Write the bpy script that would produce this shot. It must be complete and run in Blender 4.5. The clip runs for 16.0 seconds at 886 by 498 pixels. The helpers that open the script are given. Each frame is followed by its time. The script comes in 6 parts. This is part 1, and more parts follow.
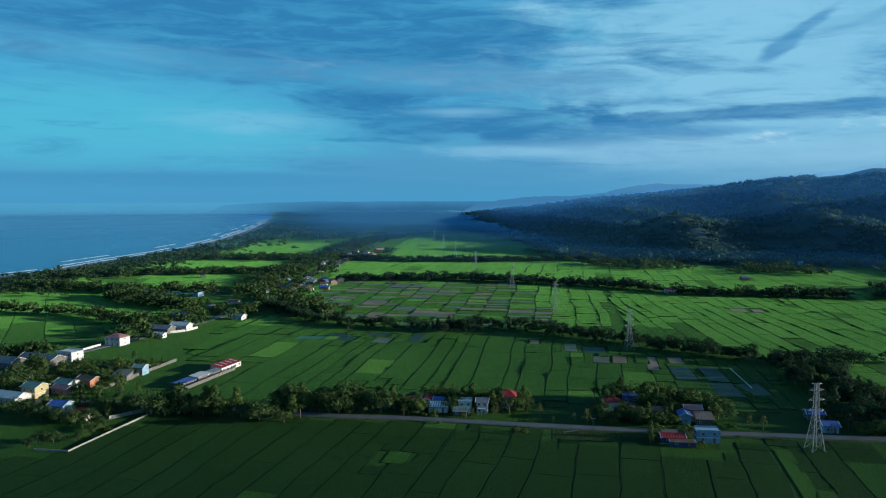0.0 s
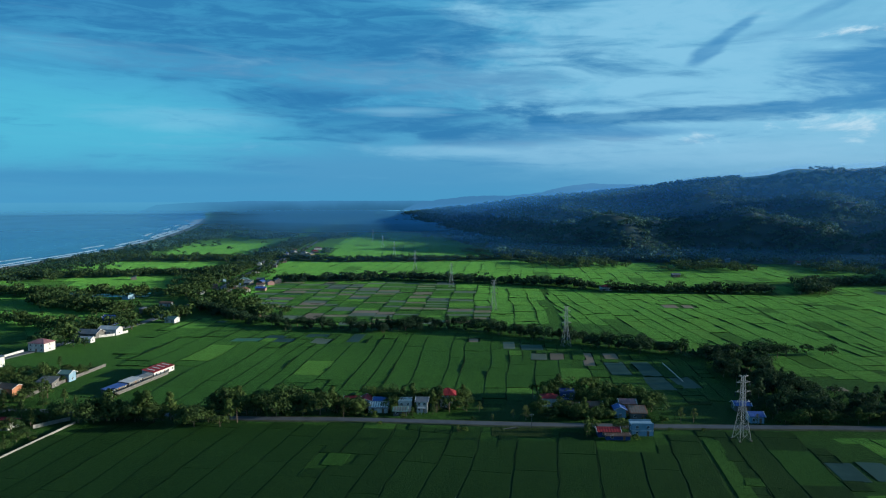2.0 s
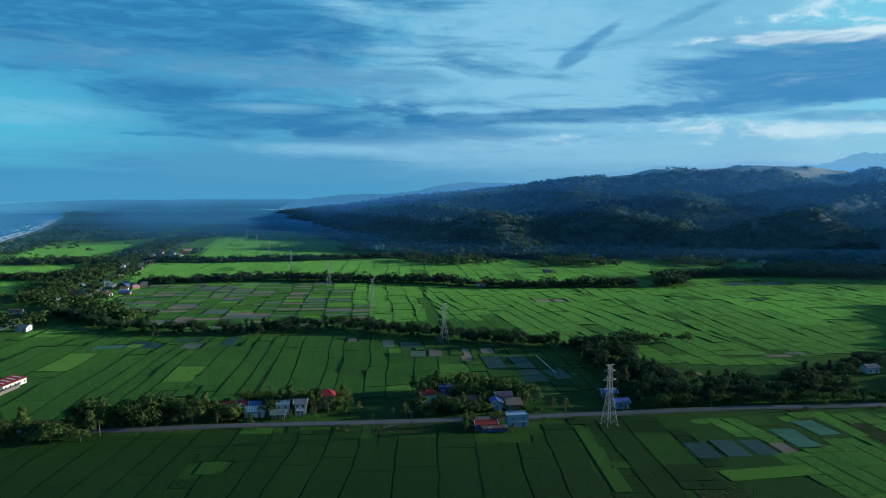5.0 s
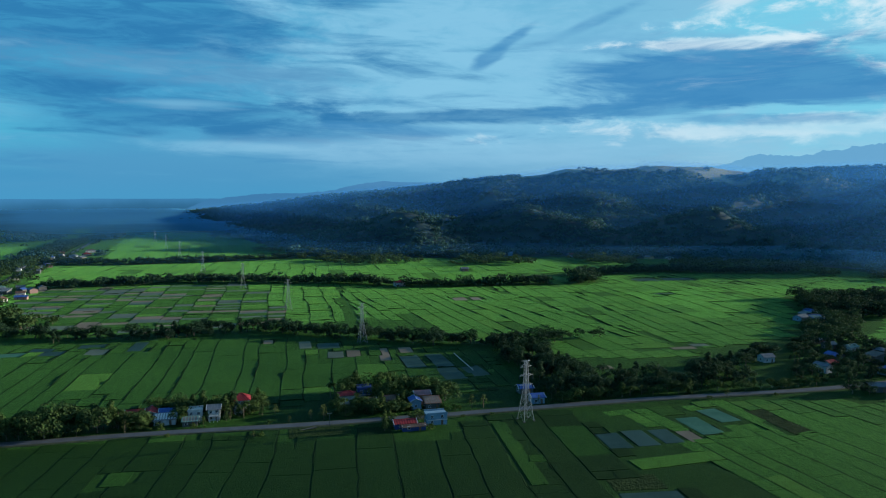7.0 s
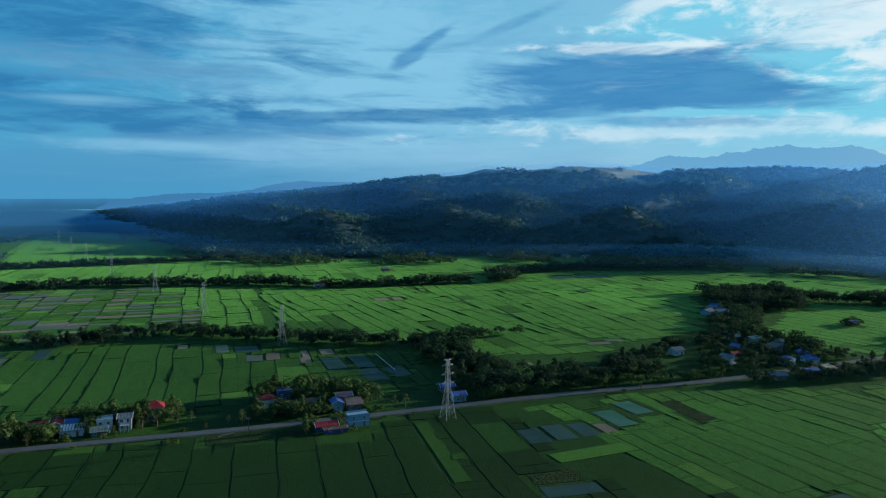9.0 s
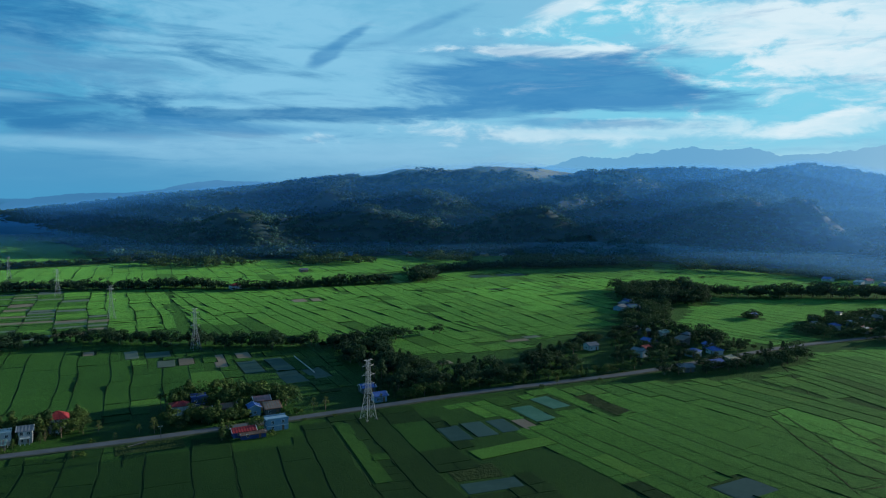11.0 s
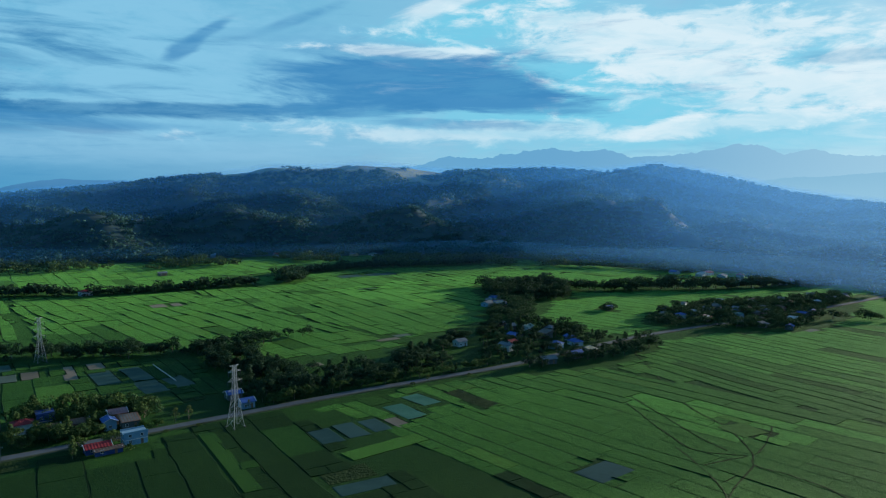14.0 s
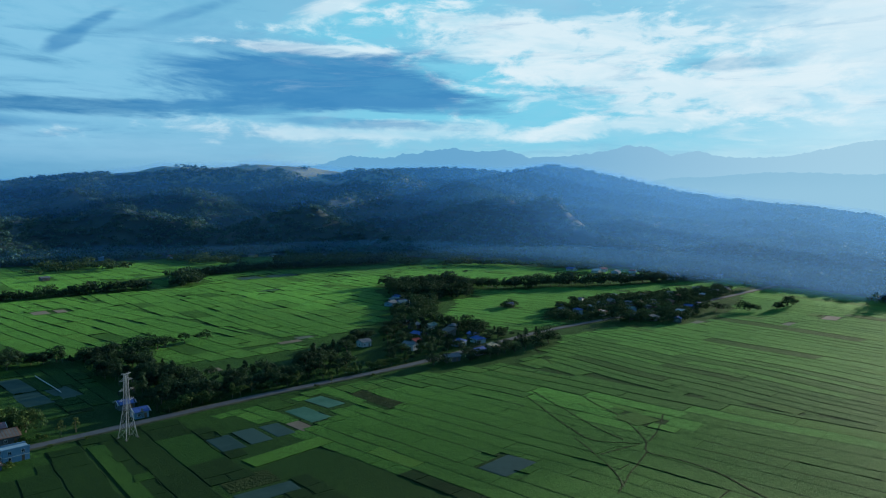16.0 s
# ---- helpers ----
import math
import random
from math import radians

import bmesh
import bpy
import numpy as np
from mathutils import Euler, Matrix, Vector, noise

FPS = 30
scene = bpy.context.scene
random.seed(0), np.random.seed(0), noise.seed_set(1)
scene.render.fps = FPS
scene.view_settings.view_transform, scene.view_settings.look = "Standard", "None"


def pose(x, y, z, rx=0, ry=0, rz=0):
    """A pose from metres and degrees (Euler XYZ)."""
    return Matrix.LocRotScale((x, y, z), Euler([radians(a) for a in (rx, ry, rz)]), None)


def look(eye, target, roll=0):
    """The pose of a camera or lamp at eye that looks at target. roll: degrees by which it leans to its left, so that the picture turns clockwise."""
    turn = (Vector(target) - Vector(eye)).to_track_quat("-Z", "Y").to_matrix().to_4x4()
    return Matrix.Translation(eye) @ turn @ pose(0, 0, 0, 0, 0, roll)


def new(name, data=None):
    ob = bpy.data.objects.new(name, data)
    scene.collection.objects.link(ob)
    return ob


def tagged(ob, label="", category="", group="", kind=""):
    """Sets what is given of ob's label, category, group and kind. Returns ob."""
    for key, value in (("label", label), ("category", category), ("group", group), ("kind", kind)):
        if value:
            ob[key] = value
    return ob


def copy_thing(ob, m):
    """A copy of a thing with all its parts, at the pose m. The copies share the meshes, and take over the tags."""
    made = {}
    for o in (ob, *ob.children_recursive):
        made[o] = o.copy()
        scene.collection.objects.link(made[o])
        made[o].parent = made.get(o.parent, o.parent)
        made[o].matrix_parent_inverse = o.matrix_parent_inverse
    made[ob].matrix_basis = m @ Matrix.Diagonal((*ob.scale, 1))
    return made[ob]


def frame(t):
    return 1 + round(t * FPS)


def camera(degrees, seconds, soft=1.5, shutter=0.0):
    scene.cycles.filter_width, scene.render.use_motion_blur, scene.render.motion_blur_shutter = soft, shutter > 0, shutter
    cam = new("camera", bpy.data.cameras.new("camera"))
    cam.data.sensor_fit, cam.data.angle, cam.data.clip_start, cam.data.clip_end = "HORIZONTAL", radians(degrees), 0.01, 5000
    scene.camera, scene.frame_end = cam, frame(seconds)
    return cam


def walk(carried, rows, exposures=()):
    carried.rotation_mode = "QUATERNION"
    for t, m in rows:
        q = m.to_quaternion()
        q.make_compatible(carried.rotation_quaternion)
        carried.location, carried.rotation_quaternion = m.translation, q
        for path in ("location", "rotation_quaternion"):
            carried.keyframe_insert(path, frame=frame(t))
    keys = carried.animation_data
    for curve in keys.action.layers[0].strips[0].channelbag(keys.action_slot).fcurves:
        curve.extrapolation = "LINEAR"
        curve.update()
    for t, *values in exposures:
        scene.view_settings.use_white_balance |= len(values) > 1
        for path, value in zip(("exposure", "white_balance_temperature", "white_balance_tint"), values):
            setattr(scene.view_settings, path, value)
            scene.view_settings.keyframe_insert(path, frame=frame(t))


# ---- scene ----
H = 100.0
cam = camera(63.1, 16.0, soft=1.15)
# seconds, yaw, pitch, roll of the hovering camera, which only turns
TURN = (
    (0, 0.17, -4.045, 0), (0.5, -0.865, -4.063, 0), (1, -1.936, -4.07, 0), (1.5, -3.243, -4.075, 0), (2, -4.678, -4.085, 0),
    (2.5, -6.187, -4.102, 0), (3, -7.7, -4.12, 0), (3.5, -9.241, -4.145, 0), (4, -10.793, -4.165, 0), (4.5, -12.578, -4.19, 0),
    (7, -20.926, -4.27, 0), (7.5, -22.457, -4.275, 0), (8, -24.032, -4.278, 0), (8.5, -25.623, -4.28, 0), (9, -27.212, -4.283, 0.01),
    (11.5, -35.256, -4.317, 0.03), (12, -36.924, -4.324, 0.04), (12.5, -38.662, -4.332, 0.05), (13, -40.437, -4.346, 0.06),
    (13.5, -42.202, -4.353, 0.07), (14, -43.994, -4.366, 0.08), (14.5, -45.785, -4.38, 0.085), (15, -47.605, -4.39, 0.09),
    (15.5, -49.509, -4.4, 0.1), (16, -51.713, -4.414, 0.11))
walk(cam, [(t, pose(0, 0, H, 90 + p, r, y)) for t, y, p, r in TURN])

# ---- light ----
SUN_AZ, SUN_EL = 95.0, 8.6
SKY, GAIN = 0.15, 3.0
scene.view_settings.exposure = math.log2(GAIN)
sun = new("sun", bpy.data.lights.new("sun", "SUN"))
sun.data.energy, sun.data.angle, sun.data.color = 2.5, radians(0.6), (1.0, 0.92, 0.76)
sun.matrix_world = look((0, 0, 0), (-math.sin(radians(SUN_AZ)), -math.cos(radians(SUN_AZ)), -math.tan(radians(SUN_EL))))


class Tree:
    """A node tree with short calls for the nodes used below."""

    def __init__(self, tree):
        self.t = tree

    def node(self, kind):
        return self.t.nodes.new("ShaderNode" + kind)

    def put(self, socket, value):
        if isinstance(value, bpy.types.NodeSocket):
            self.t.links.new(value, socket)
        elif value is not None:
            socket.default_value = value

    def math(self, op, a, b=None, c=None):
        n = self.node("Math")
        n.operation = op
        for s, v in zip(n.inputs, (a, b, c)):
            self.put(s, v)
        return n.outputs[0]

    def span(self, v, a, b, lo=0.0, hi=1.0):
        n = self.node("MapRange")
        n.interpolation_type = "SMOOTHSTEP"
        for s, x in zip(n.inputs, (v, a, b, lo, hi)):
            self.put(s, x)
        return n.outputs[0]

    def mix(self, f, a, b, blend="MIX"):
        n = self.node("Mix")
        n.data_type, n.blend_type = "RGBA", blend
        for i, v in ((0, f), (6, a), (7, b)):
            self.put(n.inputs[i], (*v, 1) if isinstance(v, tuple) else v)
        return n.outputs[2]

    def xyz(self, x, y, z):
        n = self.node("CombineXYZ")
        for s, v in zip(n.inputs, (x, y, z)):
            self.put(s, v)
        return n.outputs[0]

    def noise(self, vec, scale, detail=4.0, rough=0.5, dist=0.0):
        n = self.node("TexNoise")
        self.put(n.inputs["Vector"], vec)
        for key, v in (("Scale", scale), ("Detail", detail), ("Roughness", rough), ("Distortion", dist)):
            n.inputs[key].default_value = v
        return n.outputs[0]


def make_world():
    world = bpy.data.worlds.new("world")
    scene.world = world
    world.use_nodes = True
    t = Tree(world.node_tree)
    bg = world.node_tree.nodes["Background"]
    bg.inputs[1].default_value = SKY / GAIN
    sky = t.node("TexSky")
    sky.sky_type, sky.sun_disc, sky.sun_elevation, sky.sun_rotation = "NISHITA", False, radians(SUN_EL), radians(SUN_AZ)
    sky.air_density, sky.dust_density, sky.ozone_density = 1.0, 0.2, 6.0
    sep = t.node("SeparateXYZ")
    t.put(sep.inputs[0], t.node("TexCoord").outputs["Generated"])
    x, y, z = sep.outputs
    az = t.math("MULTIPLY", t.math("ARCTAN2", x, y), 180 / math.pi)
    el = t.math("MULTIPLY", t.math("ARCSINE", z), 180 / math.pi)
    # streaky noise, drawn out along the horizon
    rip = t.noise(t.xyz(t.math("MULTIPLY", az, 0.05), t.math("MULTIPLY", el, 0.28), 1.7), 1.0, 7.0, 0.58, 0.4)
    fine = t.noise(t.xyz(t.math("MULTIPLY", az, 0.11), t.math("MULTIPLY", t.math("ADD", el, t.math("MULTIPLY", az, 0.03)), 0.62), 5.1), 1.0, 9.0, 0.6, 0.5)
    lean = t.noise(t.xyz(t.math("ADD", t.math("MULTIPLY", az, 0.12), t.math("MULTIPLY", el, 0.16)), t.math("SUBTRACT", t.math("MULTIPLY", el, 0.8), t.math("MULTIPLY", az, 0.22)), 17.0), 1.0, 9.0, 0.62, 0.4)
    puff = t.noise(t.xyz(t.math("MULTIPLY", az, 0.22), t.math("MULTIPLY", el, 0.6), 31.0), 1.0, 10.0, 0.62, 0.3)
    wisp = t.noise(t.xyz(t.math("ADD", t.math("MULTIPLY", az, 0.075), t.math("MULTIPLY", el, 0.10)), t.math("MULTIPLY", el, 0.62), 12.4), 1.0, 9.0, 0.62, 0.8)
    shred = t.noise(t.xyz(t.math("SUBTRACT", t.math("MULTIPLY", az, 0.2), t.math("MULTIPLY", el, 0.16)), t.math("MULTIPLY", el, 1.25), 21.0), 1.0, 8.0, 0.65, 0.5)
    k = 1.0 / SKY

    def lit(c):
        return tuple(v * k for v in c)

    # clear air: Nishita, with thin high veil and horizon haze over it
    east = t.span(az, -5.0, 95.0)
    veil = t.mix(t.span(el, 0.0, 8.0), lit((0.075, 0.30, 0.58)), lit((0.068, 0.42, 0.67)))
    veil = t.mix(t.span(el, 14.0, 45.0), veil, lit((0.045, 0.17, 0.36)))
    veil = t.mix(t.math("MULTIPLY", east, t.span(el, 20.0, 50.0, 0.9, 0.15)), veil, lit((0.50, 0.80, 0.92)))
    back = t.span(t.math("ABSOLUTE", az), 110.0, 150.0)
    veil = t.mix(back, veil, lit((0.06, 0.21, 0.42)))
    col = t.mix(0.86, sky.outputs[0], veil)
    col = t.mix(t.span(rip, 0.42, 0.72, 0.0, 0.45), col, t.mix(east, lit((0.06, 0.27, 0.55)), lit((0.22, 0.50, 0.72))))

    def cloud(az0, el0, w, h, tilt, color, most, rag=0.9, soft=0.35, by=fine, inner=0.35):
        """One bank of cloud: an oval with an edge torn by the noise `by`."""
        nonlocal col
        da, de = t.math("SUBTRACT", az, az0), t.math("SUBTRACT", el, el0)
        c, q = math.cos(radians(tilt)), math.sin(radians(tilt))
        u = t.math("ADD", t.math("MULTIPLY", da, c / w), t.math("MULTIPLY", de, q / w))
        v = t.math("ADD", t.math("MULTIPLY", da, -q / h), t.math("MULTIPLY", de, c / h))
        d = t.math("SQRT", t.math("ADD", t.math("MULTIPLY", u, u), t.math("MULTIPLY", v, v)))
        d = t.math("ADD", d, t.math("MULTIPLY_ADD", by, 4.0 * rag, -2.0 * rag))
        f = t.span(d, 1.0 + soft, 1.0 - soft)
        f = t.math("MULTIPLY", f, t.span(shred if by is fine else fine, 0.36, 0.6, 1 - inner, 1.0))
        col = t.mix(t.math("MULTIPLY", f, most), col, lit(color))

    DARK, MID, PALE, WHITE, TEAL = (0.026, 0.19, 0.43), (0.07, 0.29, 0.56), (0.25, 0.57, 0.79), (0.74, 0.88, 0.95), (0.085, 0.50, 0.70)
    GAP, LENS = (0.17, 0.62, 0.82), (0.05, 0.25, 0.52)
    # west: clear teal below, a torn grey-blue sheet above
    cloud(-26, 4.6, 17, 3.4, 0, TEAL, 0.85, 0.35, 0.6, fine, 0.1)
    cloud(21, 10.6, 13, 6.0, -6, PALE, 0.85, 0.7, 0.55, puff, 0.5)
    cloud(30, 5.5, 22, 4.0, 0, PALE, 0.55, 0.5, 0.6, fine, 0.3)
    cloud(-12, 12.6, 25, 4.3, -5, DARK, 0.9, 0.75, 0.5, fine, 0.45)
    cloud(-22, 10.2, 12, 0.8, -3, PALE, 0.16, 0.9, 0.6, fine, 0.6)
    cloud(2, 9.2, 13, 1.0, -3, PALE, 0.3, 0.9, 0.6, fine, 0.6)
    cloud(-14, 5.8, 6, 0.8, 0, PALE, 0.4, 0.7, 0.6, fine, 0.3)
    cloud(2, 6.0, 13, 1.5, -2, DARK, 0.8, 0.9, 0.45, fine, 0.4)
    cloud(9, 4.9, 7, 0.7, -3, DARK, 0.55, 0.8, 0.5, fine, 0.4)
    cloud(1, 6.7, 4, 0.35, 0, PALE, 0.5, 0.8, 0.5, fine, 0.3)
    cloud(5, 3.6, 6, 0.35, -2, PALE, 0.5, 0.6, 0.6, fine, 0.3)
    cloud(20, 3.4, 13, 1.0, 0, (0.30, 0.58, 0.79), 0.5, 0.6, 0.6, fine, 0.3)
    cloud(23, 6.15, 13, 0.62, 1, DARK, 0.85, 0.75, 0.4, fine, 0.3)
    cloud(17, 5.2, 7, 0.35, -2, MID, 0.6, 0.7, 0.5, fine, 0.3)
    cloud(26.4, 12.0, 1.7, 0.35, 30, LENS, 0.7, 0.45, 0.5, fine, 0.4)
    cloud(24.6, 10.6, 1.8, 0.5, 36, LENS, 0.75, 0.5, 0.5, puff, 0.4)
    cloud(33, 13.1, 3.4, 0.35, 20, LENS, 0.55, 0.5, 0.55, puff, 0.5)
    cloud(-23, 1.35, 14, 0.55, 0, (0.05, 0.24, 0.49), 0.75, 0.45, 0.5, fine, 0.2)
    # east: bright broken banks with gaps of clear sky about a dark lens of cloud
    cloud(60, 8.0, 18, 5.5, 0, GAP, 0.8, 0.4, 0.6, puff, 0.15)
    cloud(48, 13.2, 7, 1.8, 8, GAP, 0.8, 0.5, 0.5, puff, 0.2)
    cloud(61, 11.2, 13, 2.1, -5, WHITE, 0.9, 1.25, 0.45, puff, 0.4)
    cloud(70, 7.8, 13, 1.9, -3, WHITE, 0.85, 1.25, 0.45, puff, 0.4)
    cloud(48, 4.7, 14, 0.7, 0, WHITE, 0.6, 1.1, 0.5, puff, 0.5)
    cloud(67, 5.2, 8, 0.7, 3, WHITE, 0.8, 0.9, 0.4, puff, 0.4)
    cloud(42, 10.9, 7, 0.45, -1, WHITE, 0.85, 0.9, 0.4, puff, 0.4)
    cloud(44, 14.4, 5, 0.6, 22, WHITE, 0.7, 0.7, 0.5, lean, 0.4)
    cloud(42.5, 8.5, 11.0, 2.1, -2, LENS, 0.97, 0.55, 0.3, fine, 0.12)
    cloud(37, 6.6, 9, 0.8, 2, LENS, 0.85, 0.8, 0.4, fine, 0.3)
    cloud(50, 6.6, 6, 0.6, -4, MID, 0.7, 0.9, 0.4, fine, 0.3)
    cloud(44, 5.6, 8, 0.4, -2, MID, 0.6, 0.9, 0.45, fine, 0.4)
    cloud(74, 9.3, 3.6, 0.55, 0, (0.17, 0.46, 0.68), 0.85, 0.6, 0.4, fine, 0.2)
    cloud(88, 11.0, 13, 6.5, 0, WHITE, 0.85, 0.5, 0.55, puff, 0.2)
    lace = t.math("MULTIPLY", t.span(wisp, 0.54, 0.74, 0.0, 0.35), t.span(shred, 0.4, 0.6))
    col = t.mix(lace, col, t.mix(east, lit((0.16, 0.46, 0.70)), lit((0.82, 0.92, 0.96))))
    dusk = t.math("MULTIPLY", t.span(wisp, 0.47, 0.30, 0.0, 0.35), t.span(shred, 0.62, 0.42))
    col = t.mix(dusk, col, t.mix(east, lit((0.032, 0.20, 0.46)), lit((0.13, 0.40, 0.66))))
    # haze that thickens to the horizon
    haze = t.mix(t.span(az, 8.0, 80.0), lit((0.064, 0.32, 0.57)), lit((0.62, 0.86, 0.95)))
    col = t.mix(t.span(el, 4.5, -0.5, 0.0, 0.9), col, haze)
    t.put(bg.inputs[0], col)


make_world()


# ---- materials ----
def material(name):
    m = bpy.data.materials.new(name)
    m.use_nodes = True
    return m, Tree(m.node_tree), m.node_tree.nodes["Principled BSDF"]


def surface(name, low, high, scale=2.0, rough=0.8, fine=12.0, bump=0.3, metal=0.0, dist=0.1, random=0.0, island=False, shine=0.3):
    """A worn surface: two scales of noise between two colours, with fine relief."""
    m, t, bsdf = material(name)
    pos = t.node("NewGeometry").outputs["Position"]
    a = t.noise(pos, scale, 3.0)
    b = t.noise(pos, fine, 3.0)
    f = t.math("MULTIPLY_ADD", b, 0.5, t.math("MULTIPLY_ADD", a, 1.2, -0.35))
    if random:
        r = t.node("NewGeometry").outputs["Random Per Island"] if island else t.node("ObjectInfo").outputs["Random"]
        f = t.math("ADD", f, t.math("MULTIPLY_ADD", r, random * 2, -random))
    f = t.span(f, 0.1, 0.9)
    t.put(bsdf.inputs["Base Color"], t.mix(f, low, high))
    bsdf.inputs["Roughness"].default_value, bsdf.inputs["Metallic"].default_value = rough, metal
    bsdf.inputs["Specular IOR Level"].default_value = shine
    if bump:
        n = t.node("Bump")
        t.put(n.inputs["Height"], b)
        n.inputs["Strength"].default_value, n.inputs["Distance"].default_value = bump, dist
        t.put(bsdf.inputs["Normal"], n.outputs[0])
    return m


def crop(name, low, high, island, sheen=0.12, spread=0.75, yellow=0.12):
    """Standing rice: colour by plot and by patches within it, blades as steep fine relief; a green sheen stands in for
    light through them.
    """
    m, t, bsdf = material(name)
    geo = t.node("NewGeometry")
    pos = geo.outputs["Position"]
    r = geo.outputs["Random Per Island"] if island else t.node("ObjectInfo").outputs["Random"]
    patch = t.noise(pos, 0.03, 4.0, 0.6)
    tuft = t.noise(pos, 0.6, 4.0, 0.75)
    patch = t.math("ADD", patch, t.math("MULTIPLY_ADD", t.noise(pos, 0.006, 3.0), 0.9, -0.45))
    f = t.math("ADD", t.math("MULTIPLY_ADD", r, spread, 0.37 - spread / 2), t.math("MULTIPLY_ADD", patch, 0.9, -0.35))
    f = t.math("ADD", f, t.math("MULTIPLY_ADD", tuft, 1.3, -0.65))
    col = t.mix(t.span(f, 0.0, 1.1), tuple(c * 1.35 for c in low), tuple(c * 1.35 for c in high))
    turn = t.math("FRACT", t.math("MULTIPLY", r, 17.3))
    col = t.mix(t.span(turn, 0.80, 0.98, 0.0, yellow), col, (high[0] * 3.2, high[1] * 1.9, high[2] * 1.3))
    col = t.mix(t.span(turn, 0.25, 0.05, 0.0, 0.55), col, tuple(c * 1.1 for c in low))
    t.put(bsdf.inputs["Base Color"], t.mix(1.0, col, (0.68, 0.70, 1.05), "MULTIPLY"))
    bsdf.inputs["Roughness"].default_value = 0.8
    bsdf.inputs["Specular IOR Level"].default_value = 0.04
    bsdf.inputs["Sheen Weight"].default_value = sheen
    bsdf.inputs["Sheen Roughness"].default_value = 0.35
    bsdf.inputs["Sheen Tint"].default_value = (0.26, 0.82, 0.14, 1)
    n = t.node("Bump")
    t.put(n.inputs["Height"], t.noise(pos, 1.6, 4.0, 0.7))
    n.inputs["Strength"].default_value, n.inputs["Distance"].default_value = 1.0, 0.28
    t.put(bsdf.inputs["Normal"], n.outputs[0])
    return m


def foliage(name, low, high, haze_sheen=0.0):
    """Leaves: colour by clump, some light through them; a bluish sheen stands in for distance haze."""
    m, t, bsdf = material(name)
    geo = t.node("NewGeometry")
    r = t.math("ADD", t.math("MULTIPLY", geo.outputs["Random Per Island"], 0.5), t.math("MULTIPLY", t.node("ObjectInfo").outputs["Random"], 0.5))
    patch = t.noise(geo.outputs["Position"], 0.09, 3.0)
    f = t.span(t.math("ADD", t.math("MULTIPLY", r, 0.7), t.math("MULTIPLY_ADD", patch, 1.0, -0.35)), 0.0, 1.0)
    col = t.mix(f, low, high)
    t.put(bsdf.inputs["Base Color"], col)
    bsdf.inputs["Roughness"].default_value = 0.8
    bsdf.inputs["Specular IOR Level"].default_value = 0.08
    bsdf.inputs["Sheen Weight"].default_value = haze_sheen
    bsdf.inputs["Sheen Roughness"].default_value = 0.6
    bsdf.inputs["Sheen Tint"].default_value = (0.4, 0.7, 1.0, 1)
    through_leaf = t.node("BsdfTranslucent")
    t.put(through_leaf.inputs[0], t.mix(0.5, col, (0.05, 0.11, 0.03)))
    mixed = t.node("MixShader")
    mixed.inputs[0].default_value = 0.25
    out = m.node_tree.nodes["Material Output"]
    t.put(mixed.inputs[1], bsdf.outputs[0])
    t.put(mixed.inputs[2], through_leaf.outputs[0])
    t.put(out.inputs[0], mixed.outputs[0])
    return m


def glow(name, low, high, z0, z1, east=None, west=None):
    """Far land or sea as a glowing backdrop: the haze before it is painted into its colour."""
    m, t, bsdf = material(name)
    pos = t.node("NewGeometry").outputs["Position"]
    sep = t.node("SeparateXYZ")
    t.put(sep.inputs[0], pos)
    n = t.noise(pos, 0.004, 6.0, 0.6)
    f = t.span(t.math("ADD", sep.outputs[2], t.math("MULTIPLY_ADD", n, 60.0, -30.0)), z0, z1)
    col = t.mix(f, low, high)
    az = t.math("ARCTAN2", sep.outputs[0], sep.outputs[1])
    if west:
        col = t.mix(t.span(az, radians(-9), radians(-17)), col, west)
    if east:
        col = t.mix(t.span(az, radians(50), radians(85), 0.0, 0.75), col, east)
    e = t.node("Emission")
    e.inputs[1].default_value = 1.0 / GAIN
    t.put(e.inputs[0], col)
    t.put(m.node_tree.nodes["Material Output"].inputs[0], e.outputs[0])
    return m


